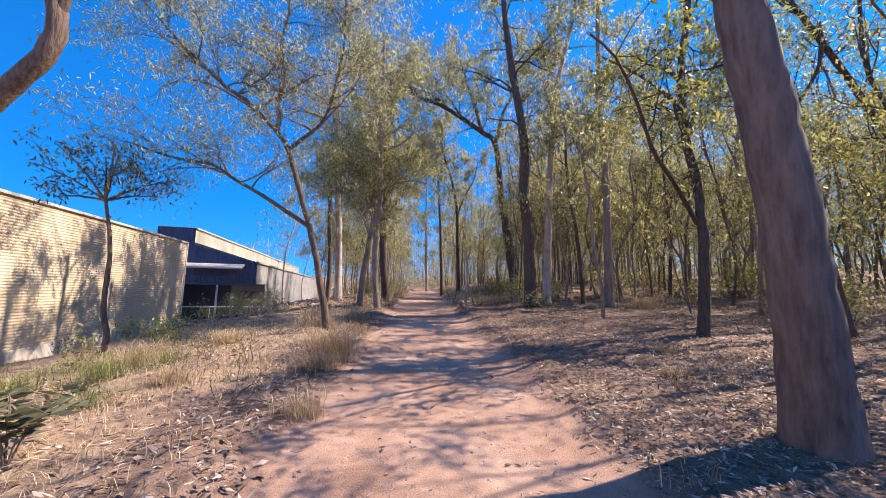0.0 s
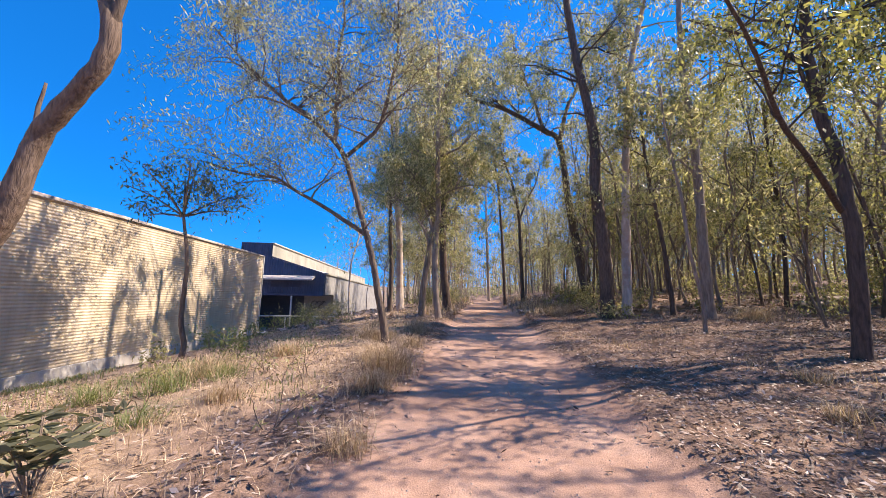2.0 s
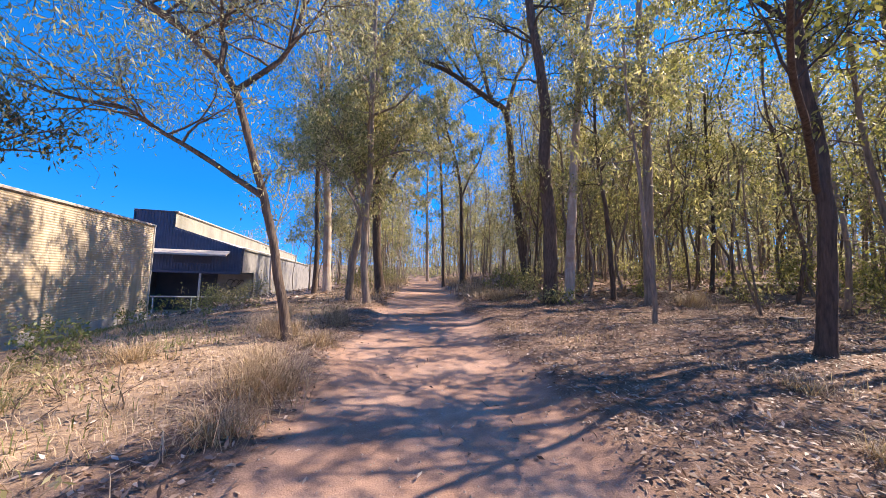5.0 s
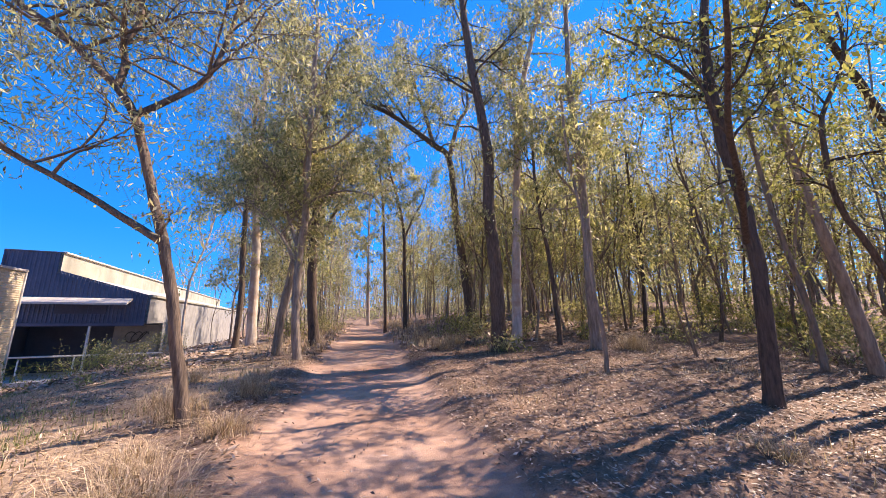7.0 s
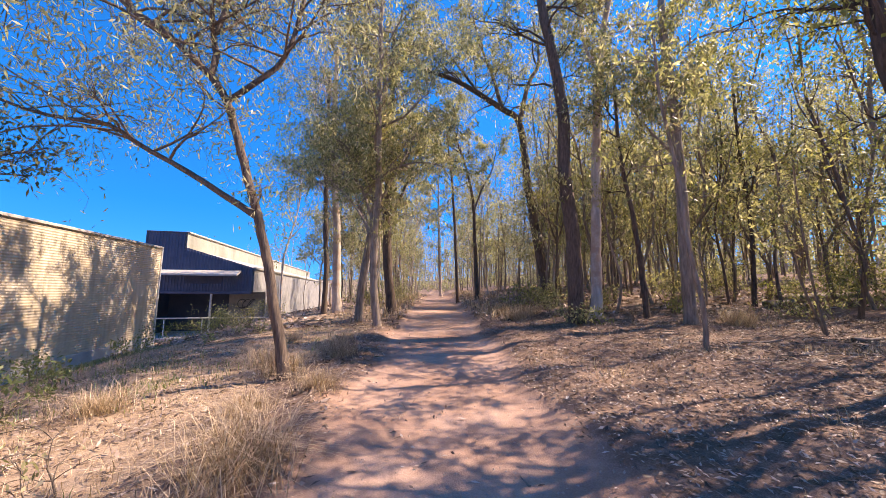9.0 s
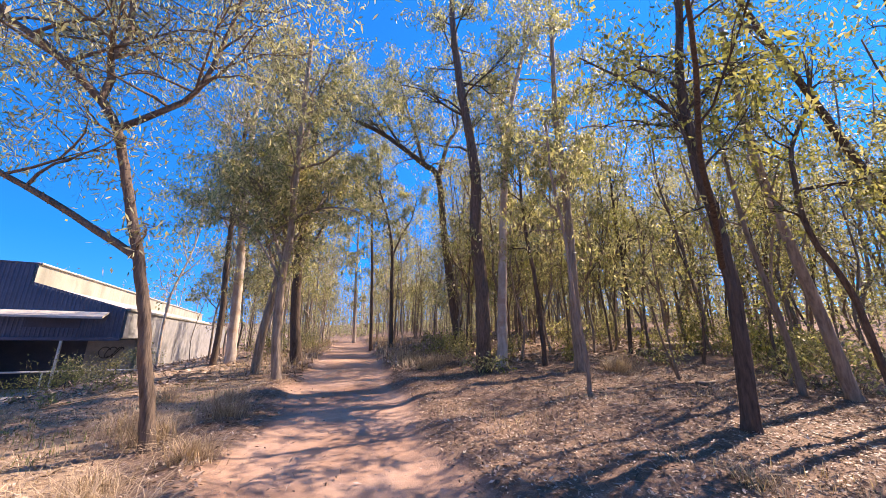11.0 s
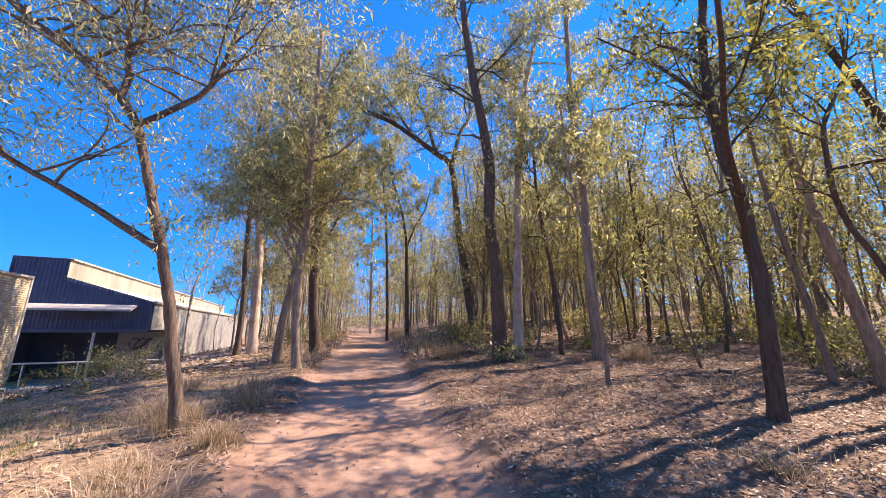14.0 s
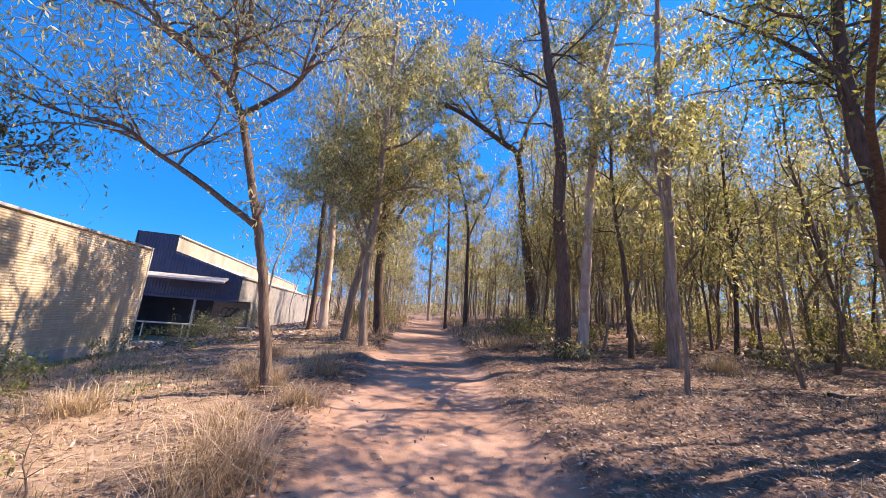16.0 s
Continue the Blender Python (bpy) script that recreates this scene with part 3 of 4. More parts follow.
roadside("gum_tree", "pale smooth-barked gum trunk", 13.5, [(4.07, 0.85), (4.17, 3.29), (4.28, 5.9), (4.49, 8.57), (4.77, 10.52), (5.37, 12.95)], 0.20, 0.08, BARK_PALE, LEAF_OLIVE, 23, 14.5, [([(4.49, 8.57), (4.2, 10.0), (4.1, 12.5)], 0.07)], 0.55, 12, 1.9)
roadside("gum_tree", "grey-barked gum in leaf litter", 11.9, [(5.81, 0.59), (5.78, 2.42), (5.8, 4.49), (5.78, 6.36), (5.63, 8.78), (5.7, 11.47)], 0.19, 0.08, BARK_GREY, LEAF_OLIVE, 24, 13, [([(5.78, 5.6), (6.5, 7.6), (7.0, 9.6)], 0.06), ([(5.78, 5.0), (5.0, 6.4), (4.7, 8.0)], 0.045)], 0.42, 14, 1.7)
roadside("gum_tree", "thin grey stem beside a thicker gum", 9.3, [(4.32, 0.28), (4.26, 1.22), (4.1, 2.15), (4.0, 3.6), (3.8, 5.0)], 0.055, 0.03, BARK_GREY, LEAF_OLIVE, 25, 6.5, lo=0.55, boughs=7, length=1.0, leaves=8)
roadside("gum_tree", "dark knotted gum standing in leaf litter", 6.87, [(5.21, 0.12), (5.28, 0.9), (5.32, 1.86), (5.3, 2.73), (5.28, 3.66), (5.14, 4.34), (5.08, 5.18), (5.11, 6.31), (5.26, 7.31)], 0.135, 0.07, BARK_DARK, LEAF_YELLOW, 26, 8.8, [([(5.24, 6.87, 2.6), (4.3, 6.1, 3.1), (3.4, 5.4, 3.6), (2.8, 4.8, 4.1), (2.2, 4.3, 4.5), (1.7, 4.0, 4.6)], 0.05), ([(5.1, 4.34), (5.6, 5.2), (6.0, 6.4)], 0.045), ([(5.08, 5.2), (4.4, 6.2), (3.6, 7.0)], 0.045)], 0.5, 11, 1.6, 9)
roadside("gum_tree", "short crooked dark sapling trunk", 13.2, [(5.43, 0.67), (5.36, 1.81), (5.18, 3.47), (4.96, 4.82), (4.9, 5.42)], 0.10, 0.05, BARK_DARK, LEAF_OLIVE, 27, 8, boughs=7, length=1.2, leaves=10)
roadside("gum_tree", "grey gum with many upright boughs", 13.4, [(-2.57, 0.26), (-2.75, 1.73), (-2.76, 3.22), (-2.67, 4.44), (-2.7, 5.92)], 0.15, 0.08, BARK_GREY, LEAF_OLIVE, 28, 11.5, [([(-2.76, 3.4), (-3.4, 4.9), (-4.2, 6.4)], 0.06), ([(-2.7, 4.0), (-2.1, 5.4), (-1.6, 6.8)], 0.055), ([(-2.75, 3.0), (-3.6, 4.2), (-4.6, 5.2)], 0.05)], 0.36, 17, 2.2, 15)
roadside("gum_tree", "pale leaning trunk over a raised bank", 15.5, [(-3.72, 0.31), (-3.6, 1.79), (-3.39, 3.35), (-3.27, 4.18)], 0.17, 0.09, BARK_GREY, LEAF_OLIVE, 29, 11, [([(-3.4, 3.4), (-4.3, 5.5), (-5.2, 7.2)], 0.06)], 0.34, 17, 2.4, 15)
roadside("gum_tree", "dark gum with a flared foot by the track", 17.4, [(-2.78, 0.45), (-3.02, 2.29), (-3.12, 4.37), (-3.08, 5.83)], 0.24, 0.10, BARK_DARK, LEAF_OLIVE, 30, 13, [([(-3.1, 4.2), (-2.2, 6.5), (-1.8, 8.5)], 0.08), ([(-3.1, 4.6), (-4.4, 6.5), (-5.2, 8.5)], 0.08)], 0.36, 16, 2.5, 14, flare=0.6)
roadside("gum_tree", "pale pinkish smooth gum trunk on the bank", 19.4, [(-5.75, 0.34), (-5.86, 2.37), (-5.94, 4.66), (-6.12, 6.26)], 0.25, 0.13, BARK_PALE, LEAF_OLIVE, 31, 14, [([(-5.9, 4.6), (-7.0, 6.6), (-8.2, 8.0)], 0.08)], 0.42, 16, 2.7, 14)
roadside("gum_tree", "brown trunk close beside a pale gum", 19.0, [(-6.25, 0.2), (-6.2, 2.35), (-6.35, 4.32)], 0.15, 0.09, BARK_BROWN, LEAF_OLIVE, 32, 12, boughs=10, length=1.9, leaves=16)
roadside("gum_tree", "slender dark forked tree at the track's edge", 22.9, [(1.18, 0.75), (1.06, 4.0), (0.95, 6.7), (0.51, 8.81), (-0.07, 10.61)], 0.15, 0.06, BARK_DARK, LEAF_OLIVE, 33, 12.5, [([(0.97, 6.01), (1.57, 7.62), (2.14, 8.74), (2.5, 10.4)], 0.07)], 0.62, 10, 1.8, 16, (0.17, 0.045))
roadside("gum_tree", "slender straight dark tree at the track's edge", 24.5, [(0.11, 0.93), (-0.08, 4.87), (-0.3, 8.56), (-0.58, 10.89)], 0.13, 0.06, BARK_DARK, LEAF_OLIVE, 34, 13.5, lo=0.6, boughs=10, length=1.9, leaves=16, leaf=(0.17, 0.045))
roadside("gum_tree", "far pale slender gum beyond the crest", 38.0, [(-1.3, 1.16), (-1.5, 5.8), (-1.63, 11.64)], 0.2, 0.08, BARK_PALE, LEAF_OLIVE, 35, 15, lo=0.45, boughs=14, length=2.6, leaves=18, leaf=(0.24, 0.07))
roadside("gum_tree", "leaning grey stem in dense forest", 8.5, [(8.76, 0.3), (8.57, 1.7), (8.25, 3.27), (8.12, 4.57)], 0.075, 0.04, BARK_GREY, LEAF_YELLOW, 36, 8, boughs=8, length=1.4, leaves=8)
roadside("gum_tree", "leaning grey gum in dense forest", 8.0, [(9.35, 0.3), (9.22, 0.83), (8.94, 2.13), (8.49, 3.52), (8.28, 4.89), (8.11, 5.67)], 0.14, 0.07, BARK_GREY, LEAF_YELLOW, 37, 9, boughs=8, length=1.6, leaves=8)
roadside("gum_tree", "twisting dark stem among yellow-green leaves", 7.0, [(8.6, 0.2), (8.3, 1.6), (8.07, 2.4), (7.55, 3.38), (7.49, 4.22), (7.68, 5.14), (8.3, 6.2)], 0.07, 0.035, BARK_DARK, LEAF_YELLOW, 38, 7.5, boughs=8, length=1.3, leaves=8)
roadside("gum_tree", "dark gum leaning strongly over the forest edge", 7.5, [(12.6, 0.5), (11.4, 3.6), (10.1, 5.86), (9.4, 7.0), (8.57, 8.34), (7.9, 9.6)], 0.13, 0.06, BARK_DARK, LEAF_YELLOW, 39, 10.5, boughs=7, lo=0.6, length=1.5, leaves=6)
roadside("gum_tree", "dark forest stem behind leaf litter", 14.8, [(9.9, 0.9), (9.99, 1.91), (10.07, 3.92), (9.96, 6.06)], 0.09, 0.05, BARK_DARK, LEAF_YELLOW, 40, 9, boughs=10, length=1.5, leaves=14)
for k, (x, y, lx) in enumerate(((7.47, 10.2, -0.2), (7.6, 10.35, -0.45))):
    roadside("sapling_tree", "very thin twin sapling stem in leaf litter", y, [(x, 0.27), (x + lx * 0.4, 0.95), (x + lx, 1.7)], 0.035, 0.02, BARK_THIN, LEAF_OLIVE, 41 + k, 4.5, boughs=5, length=0.7, leaves=8, sides=6)

# ---------------------------------------------------------------- forest of slender trees
rng = np.random.default_rng(77)
variants, dense = [], []
for k in range(18):
    h = rng.uniform(6.5, 11.0) if k < 10 else rng.uniform(9, 14)
    r = rng.uniform(0.035, 0.08)
    lean = rng.uniform(-1.1, 1.1, 2)
    pts = [(lean[0] * (q / 7) ** 1.3 + (rng.uniform(-0.24, 0.24) if q else 0), lean[1] * (q / 7) ** 1.3 + (rng.uniform(-0.24, 0.24) if q else 0), h * q / 7) for q in range(8)]
    t = Tree("forest_tree", "slender forest tree with sparse olive leaves" if k < 10 else "tall slender forest tree with pale olive crown", (0, 0, -30), (BARK_THIN, BARK_GREY, BARK_THIN, BARK_BROWN)[k % 4] if k < 10 else (BARK_GREY, BARK_PALE, BARK_THIN)[k % 3], (LEAF_OLIVE, LEAF_YELLOW, LEAF_OLIVE, LEAF_GREY)[k % 4] if k < 10 else (LEAF_OLIVE, LEAF_GREY)[k % 2], 100 + k, "slender trees of the forest")
    t.fine = False
    t.lush = 0.8
    a, ra = t.axis(pts, r * 0.85, 0.02, "trunk", 6, 0.25, 0.7)
    for q in range(2 + k % 2):          # steep side limbs
        at_ = int(len(a) * rng.uniform(0.25, 0.6))
        g = rng.uniform(0, 6.28)
        reach = rng.uniform(0.5, 1.3)
        tip = a[at_] + np.array((reach * math.cos(g), reach * math.sin(g), rng.uniform(1.6, 3.2)))
        bend = a[at_] * 0.5 + tip * 0.5 + np.array((0.2 * math.cos(g), 0.2 * math.sin(g), -0.2))
        lm, rl = t.axis([a[at_], bend, tip], ra[at_] * 0.7, 0.012, sides=5, step=0.6)
        t.crown(lm, rl, 0.4, 1, 3, 1.1, 7, 0.5, 0.2, spread=0.12)
    if k < 10:
        t.crown(a, ra, 0.22, 1, 10 if k % 3 else 6, 1.3, 7, 0.6, 0.2, spread=0.13)
        t.finish(0.13, 0.04)
    else:
        t.crown(a, ra, 0.22, 1, 11 if k % 3 else 6, 2.0, 6, 0.6, 0.2, spread=0.17)
        t.finish(0.20, 0.07)
    (variants if k < 10 else dense).append(t.ob)

placed, placed_in = [], {True: 0, False: 0}


def plant(x, y, gap):
    if any((x - p) ** 2 + (y - q) ** 2 < gap * gap for p, q in placed):
        return False
    placed.append((x, y))
    k = len(placed) - 1
    s = rng.uniform(0.8, 1.2)
    m = pose(x, y, gz(x, y) - 0.08, 0, 0, rng.uniform(0, 360)) @ Matrix.Diagonal((s, s, s * rng.uniform(0.9, 1.15), 1))
    pool = dense if y > 22 else variants
    first = pool[placed_in[y > 22] % len(pool)]
    placed_in[y > 22] += 1
    o = first if placed_in[y > 22] <= len(pool) else copy_thing(first, Matrix())
    o.matrix_basis = m
    return True


want = 0
while want < 130:                       # the dense stand right of the track
    x, y = rng.uniform(7.5, 26), rng.uniform(3, 30)
    if x - 6.5 < 0.10 * (10 - y) * 3 or (x < 9.4 and y < 14) or (x < 10.2 and y < 9):
        continue
    want += plant(x, y, 0.75)
want = 0
while want < 105:                       # both sides of the track ahead
    x, y = rng.uniform(-13, 24), rng.uniform(24, 62)
    if abs(x - float(path_centre(y))) < 2.2 + (0.05 * (y - 24)) * (y < 40) or (x < -5 and (x + 24) < 0.3 * (62 - y) - 2):
        continue
    want += plant(x, y, 1.0)
want = 0
while want < 27:                        # between the near gums on the right
    x, y = rng.uniform(3.5, 9.5), rng.uniform(14.5, 24)
    want += plant(x, y, 0.8)
want = 0
while want < 12:                        # right of and behind the start, out of view, added to cast dappled shade
    x, y = rng.uniform(5.5, 20), rng.uniform(-9, 3.5)
    want += plant(x, y, 1.6)
want = 0
while want < 12:
    x, y = rng.uniform(-8, -4.2), rng.uniform(22, 40)
    want += plant(x, y, 1.2)

# mostly out of view: extra trees added to throw shade on the near ground
for x, y in ((6.6, 3.9), (7.6, 4.9), (8.4, 3.2), (9.6, 5.4), (6.9, 2.2), (6.0, 2.9), (7.9, 1.6), (9.4, 2.6), (6.3, 1.0), (5.6, 0.2)):
    plant(x, y, 0.5)

# ---------------------------------------------------------------- far woods all round
rng = np.random.default_rng(5)
v, f, lc, la = [], [], [], []
for k in range(700):
    a = rng.uniform(-2.4, 2.0) if k < 520 else rng.uniform(-0.3, 0.9)
    d = rng.uniform(48, 95)
    if -0.7 < a < 0.3:
        d += 26
    x, y = d * math.sin(a), d * math.cos(a)
    if x < -12 and y < 78:
        continue
    z = gz(x, y) - 0.3
    h = rng.uniform(9, 16)
    tube([(x, y, z), (x + rng.uniform(-.8, .8), y, z + h * 0.5), (x + rng.uniform(-1.5, 1.5), y, z + h)], [0.14, 0.1, 0.04], 5, v, f)
    m = 170
    lc.append(np.c_[rng.normal(x, 1.5, m), rng.normal(y, 1.5, m), z + h * rng.uniform(0.0, 1.0, m) ** 1.9 * 1.05])
    la.append(rng.normal(size=(m, 3)))
mv, mf, ml, ma = [], [], [], []
for k in range(300):
    if k < 230:
        x, y = rng.uniform(-9, 30), rng.uniform(27, 74)
        if abs(x - float(path_centre(y))) < 2.3 + 0.04 * (y - 27):
            continue
    else:
        x, y = rng.uniform(14, 36), rng.uniform(4, 30)
    z, h = gz(x, y) - 0.2, rng.uniform(6, 12)
    bx, by = rng.uniform(-1.1, 1.1, 2)
    line = smooth_line([(x, y, z), (x + bx * 0.3, y + by * 0.3, z + h * 0.5), (x + bx, y + by, z + h)], 1.6)
    tube(line, np.linspace(rng.uniform(0.04, 0.08), 0.02, len(line)), 5, mv, mf)
    for q in range(15):                 # clumps along side twigs
        c2 = line[rng.integers(0 if q < 3 else len(line) // 4, len(line))] + rng.normal(size=3) * (0.7, 0.7, 0.5)
        ml.append(c2 + rng.normal(size=(24, 3)) * 0.22)
        ma.append(rng.normal(size=(24, 3)) * 0.6 + (0, 0, -0.6))
thicket = tagged(new("forest_thicket"), "dense thicket of slender far gum stems and leaves", "woods", kind="stuff")
tagged(mesh_object("stems", mv, mf, BARK_GREY, thicket), kind="stuff")
mv, mf = leaf_quads(np.vstack(ml), np.vstack(ma), 0.18, 0.065, rng)
tagged(quad_object("foliage", mv, mf, LEAF_GREY, thicket), kind="stuff")
woods = tagged(new("far_woods"), "distant olive eucalypt woods behind the track", "woods", kind="stuff")
tagged(mesh_object("trunks", v, f, BARK_PALE, woods), kind="stuff")
v, f = leaf_quads(np.vstack(lc), np.vstack(la), 0.5, 0.24, rng)
tagged(quad_object("foliage", v, f, LEAF_GREY, woods), kind="stuff")


# ---------------------------------------------------------------- ground cover
def surface(x, y):
    r = 0.035 * value_noise(x, y, 1.3, 1) + 0.022 * value_noise(x, y, 0.45, 2) + 0.012 * value_noise(x, y, 0.17, 4)
    k = track_mask(x, y)
    return ground_height(x, y) + r * (1 - 0.7 * k) + 0.006 * value_noise(x, y, 0.13, 9) * k - 0.03 * k


def scatter_litter(name, label, n, x0, x1, y0, y1, length, width, seed, keep, mat=LITTER):
    r = np.random.default_rng(seed)
    x, y = r.uniform(x0, x1, n), y0 + (y1 - y0) * r.uniform(0, 1, n) ** 1.35
    ok = r.uniform(0, 1, n) < keep(x, y)
    x, y = x[ok], y[ok]
    c2 = np.c_[x, y, surface(x, y) + r.uniform(0.004, 0.03, len(x))]
    a = r.normal(size=(len(x), 3)) * (1, 1, 0.28)
    a /= np.linalg.norm(a, axis=1, keepdims=True)
    flat = np.cross(a, np.array((0, 0, 1.0)) + r.normal(size=(len(x), 3)) * 0.35)
    flat /= np.linalg.norm(flat, axis=1, keepdims=True)
    L, W = length * r.uniform(0.5, 1.5, (len(x), 1)), width * r.uniform(0.6, 1.4, (len(x), 1))
    lift = np.array((0, 0, 1.0)) * L * r.uniform(-0.05, 0.12, (len(x), 1))
    v = np.stack([c2, c2 + a * L * 0.5 + flat * W * 0.5 + lift, c2 + a * L, c2 + a * L * 0.5 - flat * W * 0.5 + lift], 1).reshape(-1, 3)
    return tagged(quad_object(name, v, np.arange(len(v)).reshape(-1, 4), mat), label, "leaf litter", kind="stuff")


scatter_litter("leaf_litter", "curled dead gum leaves and bark on the forest floor", 125000, 0.4, 11, -3.5, 15, 0.058, 0.02, 1, lambda x, y: np.clip(1 - 1.35 * track_mask(x, y), 0, 1))
scatter_litter("straw_litter", "flattened dry grass stalks lying on pale earth", 60000, -9, -0.8, -3.5, 14, 0.13, 0.006, 8, lambda x, y: np.clip(1 - 1.3 * track_mask(x, y), 0, 1) * np.clip(0.6 + 0.6 * value_noise(x, y, 1.0, 36), 0.1, 1) * np.clip((path_centre(y) - x - 1.7) / 0.9, 0.12, 1), STRAW)
# real litter, thickened near the track to put the bank's shade into it
scatter_litter("leaf_litter", "dead leaves thinly strewn through dry grass, denser to darken the shaded bank", 44000, -8, -0.8, -3.5, 15, 0.075, 0.025, 2, lambda x, y: np.clip(1 - 1.2 * track_mask(x, y), 0, 1) * np.clip(0.35 + 0.6 * (value_noise(x, y, 1.1, 31) > 0) + 0.6 * (path_centre(y) - x < 2.4), 0, 1))
scatter_litter("leaf_litter", "a few dead leaves lying on the dirt track", 2600, -2, 1.6, -0.5, 14, 0.07, 0.02, 3, lambda x, y: 0.2 + 0.5 * (value_noise(x, y, 0.8, 33) > 0.2))
scatter_litter("leaf_litter", "dead leaf litter further along the bank", 16000, -12, 16, 14, 30, 0.20, 0.065, 4, lambda x, y: np.clip(1 - 1.5 * track_mask(x, y), 0, 1))


def grass_blades(x, y, r, height, width, bend=0.5):
    n = len(x)
    z = surface(x, y)
    h = height * r.uniform(0.5, 1.4, n)
    a = r.uniform(0, 2 * math.pi, n)
    d = np.c_[np.cos(a), np.sin(a), np.zeros(n)]
    s = np.c_[-np.sin(a), np.cos(a), np.zeros(n)]
    p = np.c_[x, y, z - 0.01]
    k = (bend * r.uniform(0.2, 1.6, n) * h)[:, None]
    up = np.array((0, 0, 1.0)) * h[:, None]
    w = width * r.uniform(0.7, 1.3, (n, 1))
    m = p + d * k * 0.32 + up * 0.6
    e = p + d * k + up * (1 - 0.25 * bend)
    v = np.stack([p - s * w / 2, p + s * w / 2, m - s * w * 0.36, m + s * w * 0.36, e - s * w * 0.08, e + s * w * 0.08], 1)
    return v.reshape(-1, 3)


def blade_faces(v):
    i = np.arange(len(v) // 6)[:, None] * 6
    return np.stack([i + (0, 1, 3, 2), i + (2, 3, 5, 4)], 1).reshape(-1, 4)


def grass_patch(name, label, n, mat, seed, x0, x1, y0, y1, height, width, keep, bend=0.5):
    r = np.random.default_rng(seed)
    x, y = r.uniform(x0, x1, n), y0 + (y1 - y0) * r.uniform(0, 1, n) ** 1.25
    ok = r.uniform(0, 1, n) < keep(x, y)
    v = grass_blades(x[ok], y[ok], r, height, width, bend)
    return tagged(quad_object(name, v, blade_faces(v), mat), label, "grass", kind="stuff")


def left_of(x, y, a):
    return np.clip((path_centre(y) - x - a) / 0.5, 0, 1)


grass_patch("dry_grass", "dry straw-coloured grass beside the track", 44000, STRAW, 1, -10.5, -1.2, -1, 17, 0.13, 0.005, lambda x, y: left_of(x, y, 1.35) * np.clip(0.35 + 1.0 * value_noise(x, y, 1.2, 41), 0, 1), 0.9)
grass_patch("green_grass", "thin green grass among dry stalks", 9000, GREEN_GRASS, 2, -10.5, -2.0, -1, 16, 0.14, 0.009, lambda x, y: left_of(x, y, 2.2) * (value_noise(x, y, 1.5, 42) > 0.25))
grass_patch("green_grass", "low green weeds matted on the slope below the wall", 20000, GREEN_GRASS, 12, -10.5, -4.6, 4.5, 14, 0.11, 0.014, lambda x, y: np.clip(0.25 + 1.2 * value_noise(x, y, 1.6, 47), 0, 1), 1.2)
grass_patch("dry_grass", "sparse dry grass on the leaf-strewn bank", 9000, STRAW, 3, 1.0, 10, 2, 17, 0.15, 0.008, lambda x, y: (1 - track_mask(x, y)) * (value_noise(x, y, 1.0, 43) > 0.35))
grass_patch("dry_grass", "tall dry grass along the far track edges", 9000, STRAW, 4, -6, 5, 15, 40, 0.30, 0.02, lambda x, y: (1 - track_mask(x, y)) * np.exp(-((np.abs(x - path_centre(y)) - 2.3) / 1.3) ** 2))


def tussock(x, y, size, n, mat, seed, label):
    r = np.random.default_rng(seed)
    px, py = r.normal(x, size * 0.36, n), r.normal(y, size * 0.36, n)
    v = grass_blades(px, py, r, size * 0.9, 0.006, 1.35)
    return tagged(quad_object("grass_tussock", v, blade_faces(v), mat), label, "grass", "dry tussocks", "thing")


TUFTS = [(-2.0, 5.5, 0.5, 760), (-1.95, 4.7, 0.34, 380), (-2.6, 6.6, 0.36, 420), (-2.15, 7.5, 0.36, 420), (-3.1, 8.5, 0.42, 420), (-3.7, 9.2, 0.45, 380), (-3.6, 4.2, 0.3, 260),
         (-2.5, 9.6, 0.42, 380), (-2.9, 10.8, 0.42, 300), (1.75, 14.2, 0.5, 420), (2.3, 15.0, 0.5, 380), (1.6, 16.5, 0.5, 380), (6.8, 11.6, 0.5, 420), (7.3, 12.2, 0.45, 300), (-4.6, 7.0, 0.4, 380), (-5.2, 5.6, 0.45, 380),
         (-4.4, 11.5, 0.45, 320), (-1.6, 3.2, 0.26, 260), (2.9, 4.4, 0.22, 160), (3.6, 5.6, 0.24, 160)]
for k, (x, y, size, n) in enumerate(TUFTS):
    tussock(x, y, size, n, STRAW, 300 + k, "arching tussock of dry straw-brown grass")

for k, (x, y, size, n) in enumerate(((-4.9, 4.7, 0.4, 240), (-4.4, 5.2, 0.34, 200), (-5.6, 4.3, 0.36, 200), (-3.9, 3.4, 0.3, 160))):
    tussock(x, y, size, n, GREEN_GRASS, 340 + k, "upright tuft of yellow-green grass among straw")


def shrub(x, y, h, n, mat, leaf, seed, label, spread=0.16, leaves=9):
    t = Tree("shrub", label, (x, y, gz(x, y) - 0.04), BARK_THIN, mat, seed, "")
    t.ob["category"] = "shrub"
    r = t.rng
    for _ in range(n):
        a = r.uniform(0, 6.28)
        t.bough((0.05 * math.cos(a), 0.05 * math.sin(a), 0), (math.cos(a) * 0.7, math.sin(a) * 0.7, 1.1), h * r.uniform(0.6, 1.2), 0.009, leaves, 0, 0.3, spread=spread * h)
    t.finish(*leaf)


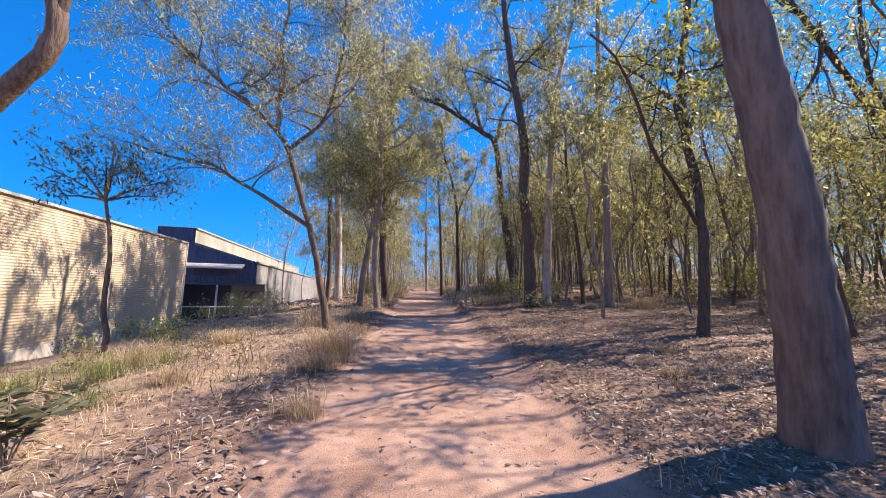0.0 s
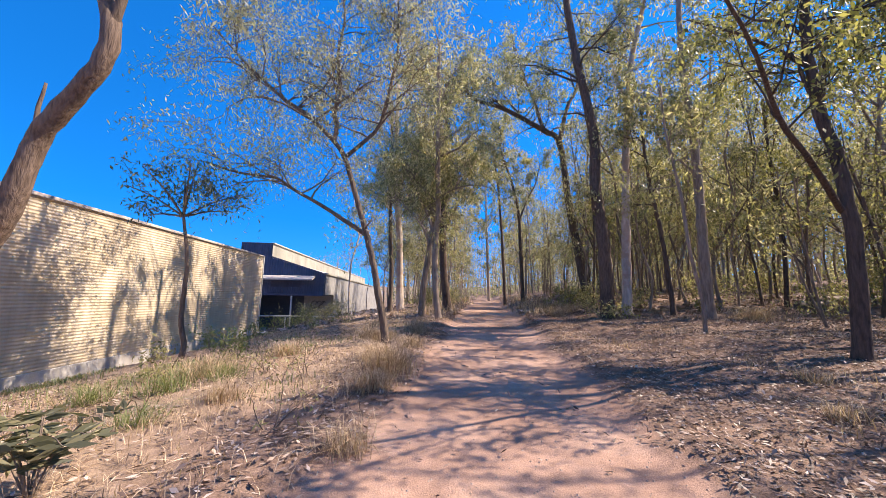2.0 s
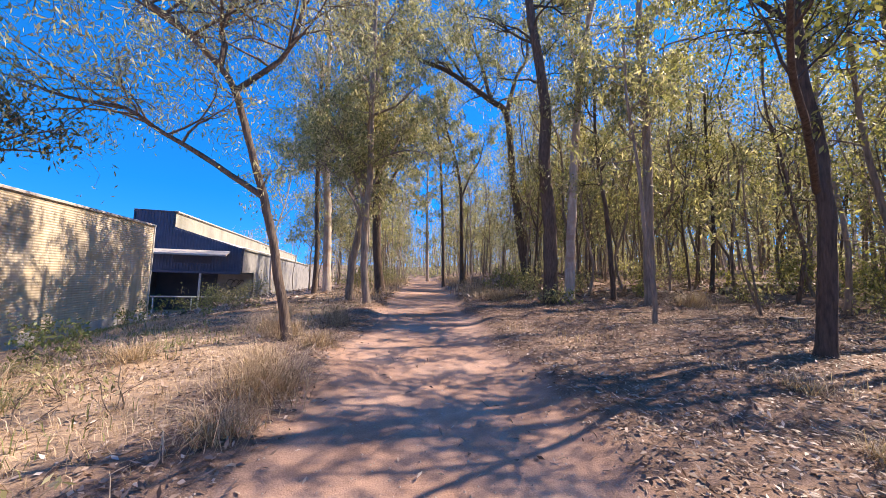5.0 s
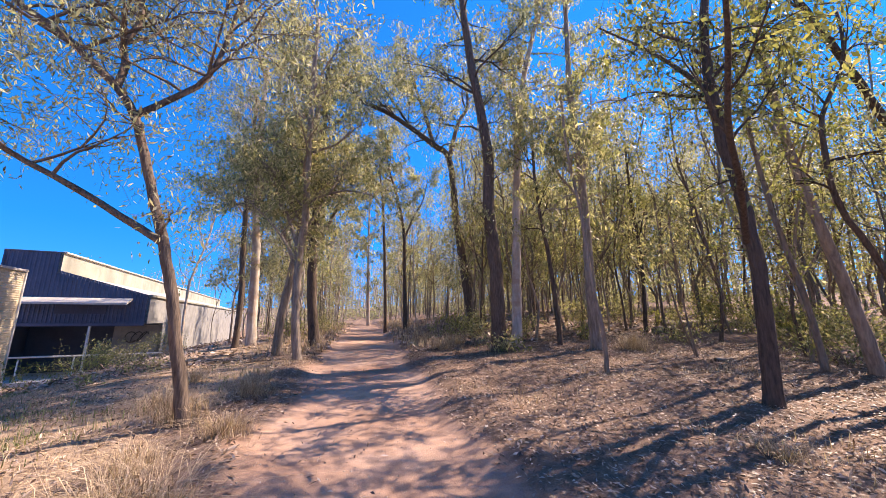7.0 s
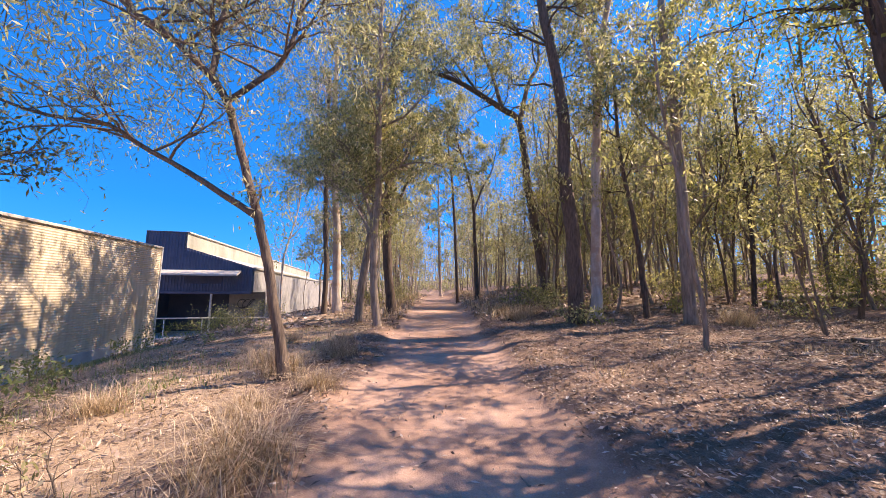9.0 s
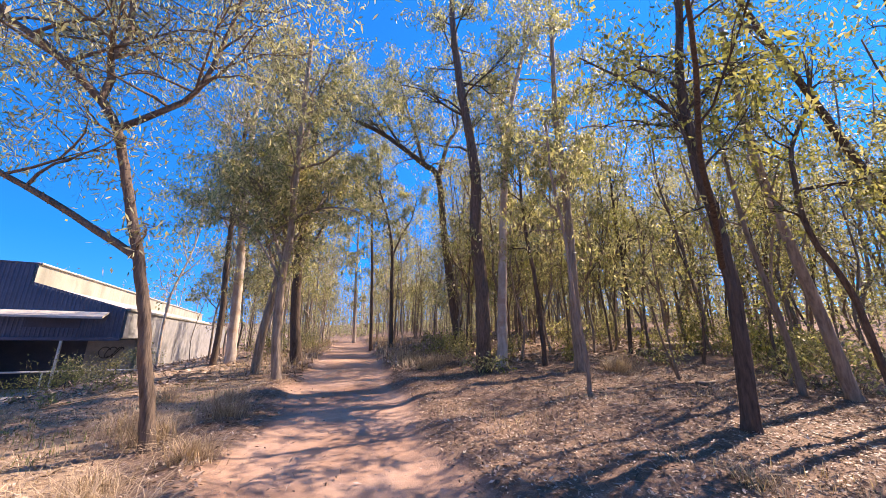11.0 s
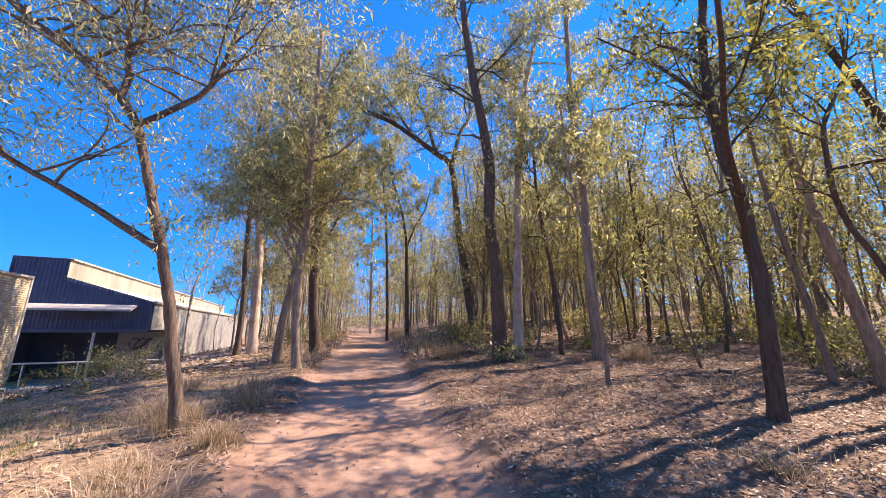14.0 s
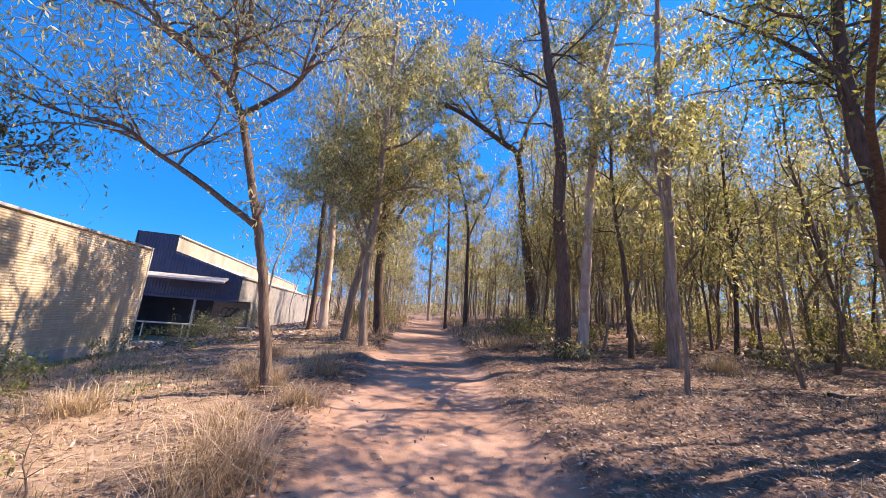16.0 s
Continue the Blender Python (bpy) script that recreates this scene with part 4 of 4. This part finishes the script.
for k, (x, y, h, n) in enumerate(((-5.6, 6.3, 0.42, 8), (-6.2, 7.3, 0.45, 8), (-5.2, 7.0, 0.35, 7), (-6.9, 8.4, 0.45, 8), (-5.9, 5.4, 0.4, 7), (-9.0, 10.0, 0.5, 6), (-9.9, 9.0, 0.55, 7), (-8.3, 11.2, 0.45, 6), (-9.6, 12.4, 0.5, 6), (-7.2, 12.6, 0.5, 6), (-6.6, 14.0, 0.6, 6), (-10.8, 15.5, 0.7, 6), (-9.3, 17.5, 0.7, 7), (-11.5, 19.5, 0.8, 7), (-12.8, 22.5, 0.9, 8), (-15.6, 25.0, 1.2, 8), (-11.0, 23.5, 0.9, 7))):
    shrub(x, y, h, n, (LEAF_OLIVE, GREEN_GRASS)[k % 2], (0.09, 0.035), 400 + k, "scrubby green shrub by the warehouse", 0.14, 10)
for k, (x, y, h, n) in enumerate(((3.05, 12.6, 0.55, 7), (3.4, 12.5, 0.4, 6), (3.9, 16.5, 1.0, 7), (2.9, 17.2, 0.8, 7), (5.1, 15.4, 0.8, 7), (6.6, 13.8, 0.6, 6), (9.3, 12.5, 0.7, 7), (11.5, 11.0, 1.2, 8), (8.4, 16.5, 1.3, 8), (-4.8, 21.0, 1.0, 8), (-3.6, 24.5, 1.1, 8), (12.5, 14.0, 1.3, 8), (10.2, 9.0, 0.9, 7))):
    shrub(x, y, h, n, (LEAF_OLIVE, LEAF_YELLOW)[k % 2], (0.11, 0.042), 430 + k, "leafy green undergrowth shrub among gum trunks", 0.16, 10)
for k, (x, y, h) in enumerate(((-2.55, 3.55, 0.55), (-3.2, 5.2, 0.5), (-1.9, 6.0, 0.35), (-4.4, 3.9, 0.45), (-4.0, 5.6, 0.45), (-4.5, 5.9, 0.4), (-3.7, 4.9, 0.4))):
    shrub(x, y, h, 3, LEAF_OLIVE, (0.06, 0.022), 460 + k, "spindly green weed in dry grass", 0.10, 6)

for k in range(16):
    x, y = rng.uniform(9.5, 19), rng.uniform(5.5, 19)
    shrub(x, y, rng.uniform(0.7, 1.3), 7, (LEAF_OLIVE, LEAF_YELLOW)[k % 2], (0.11, 0.042), 600 + k, "leafy olive understorey shrub in the forest", 0.16, 8)

# low dark feathery plant near the start
t = Tree("fern_plant", "low dark green feathery-leaved plant in dry grass", (-3.35, 2.3, gz(-3.35, 2.3) - 0.02), BARK_THIN, LEAF_DARK, 470)
t.ob["category"] = "plant"
for q in range(9):
    a = t.rng.uniform(0, 6.28)
    ln = smooth_line([(0, 0, 0), (0.2 * math.cos(a), 0.2 * math.sin(a), 0.42), (0.46 * math.cos(a), 0.46 * math.sin(a), 0.45)], 0.06)
    tube(ln, np.linspace(0.008, 0.003, len(ln)), 4, t.twig_v, t.twig_f)
    side = np.array((-math.sin(a), math.cos(a), 0))
    for k in range(len(ln) // 3, len(ln)):
        for sg in (-1, 1):
            t.lc.append(np.repeat(ln[k][None], 3, 0))
            t.la.append(np.array([side * sg + t.rng.normal(size=3) * 0.25 for _ in range(3)]))
t.finish(0.12, 0.036)


def fallen(x, y, length, r, ang, seed, label, name="fallen_branch"):
    q = np.random.default_rng(seed)
    n = 7
    d = np.array((math.cos(ang), math.sin(ang)))
    pts = []
    for k in range(n):
        p = np.array((x, y)) + d * length * (k / (n - 1) - 0.5) + q.normal(size=2) * length * 0.02
        pts.append((p[0], p[1], float(surface(p[0], p[1])) + r * 0.7))
    v, f = [], []
    tube(smooth_line(pts, length / 12), np.linspace(r, r * 0.5, len(smooth_line(pts, length / 12))), 7, v, f, 0.12, q)
    tagged(mesh_object(name, v, f, DEAD_WOOD, None, True), label, "branch", "fallen branches", "thing")


rng = np.random.default_rng(9)
for k in range(34):
    x, y = rng.uniform(1.8, 9.5), rng.uniform(0.5, 17)
    fallen(x, y, rng.uniform(0.4, 1.5), rng.uniform(0.008, 0.022), rng.uniform(0, 3.14), 500 + k, "thin grey fallen branch on leaf litter")
for k in range(26):
    x, y = rng.uniform(-7.0, -3.4), rng.uniform(12.5, 18)
    fallen(x, y, rng.uniform(0.8, 2.4), rng.uniform(0.012, 0.035), rng.uniform(0.2, 1.2), 540 + k, "dead branch heaped on the bank below gums")
fallen(13.0, 15.5, 3.4, 0.20, 0.15, 580, "dark fallen log deep in the forest", "fallen_log")
fallen(10.6, 14.6, 1.6, 0.16, 0.4, 581, "dark fallen log deep in the forest", "fallen_log")
fallen(7.9, 9.9, 0.7, 0.05, 0.2, 582, "short broken log beside a thin sapling", "fallen_log")
fallen(0.2, 5.6, 0.16, 0.008, 1.9, 583, "small broken stick lying on the dirt track")

# pebbles strewn over the track
r = np.random.default_rng(15)
n = 2600
x, y = r.uniform(-1.9, 1.3, n), -0.6 + 12 * r.uniform(0, 1, n) ** 1.5
sz = r.uniform(0.004, 0.014, n)
o = np.array([(1, 0, 0), (0, 1, 0), (-1, 0, 0), (0, -1, 0), (0, 0, 0.8)])
c2 = np.c_[x, y, surface(x, y)]
v = (c2[:, None, :] + o[None] * sz[:, None, None] * r.uniform(0.7, 1.3, (n, 5, 1))).reshape(-1, 3)
f = [tuple(5 * k + q for q in t3) for k in range(n) for t3 in ((0, 1, 4), (1, 2, 4), (2, 3, 4), (3, 0, 4))]
tagged(mesh_object("pebbles", v, f, STONE), "small pebbles strewn over the dirt track", "pebbles", kind="stuff")
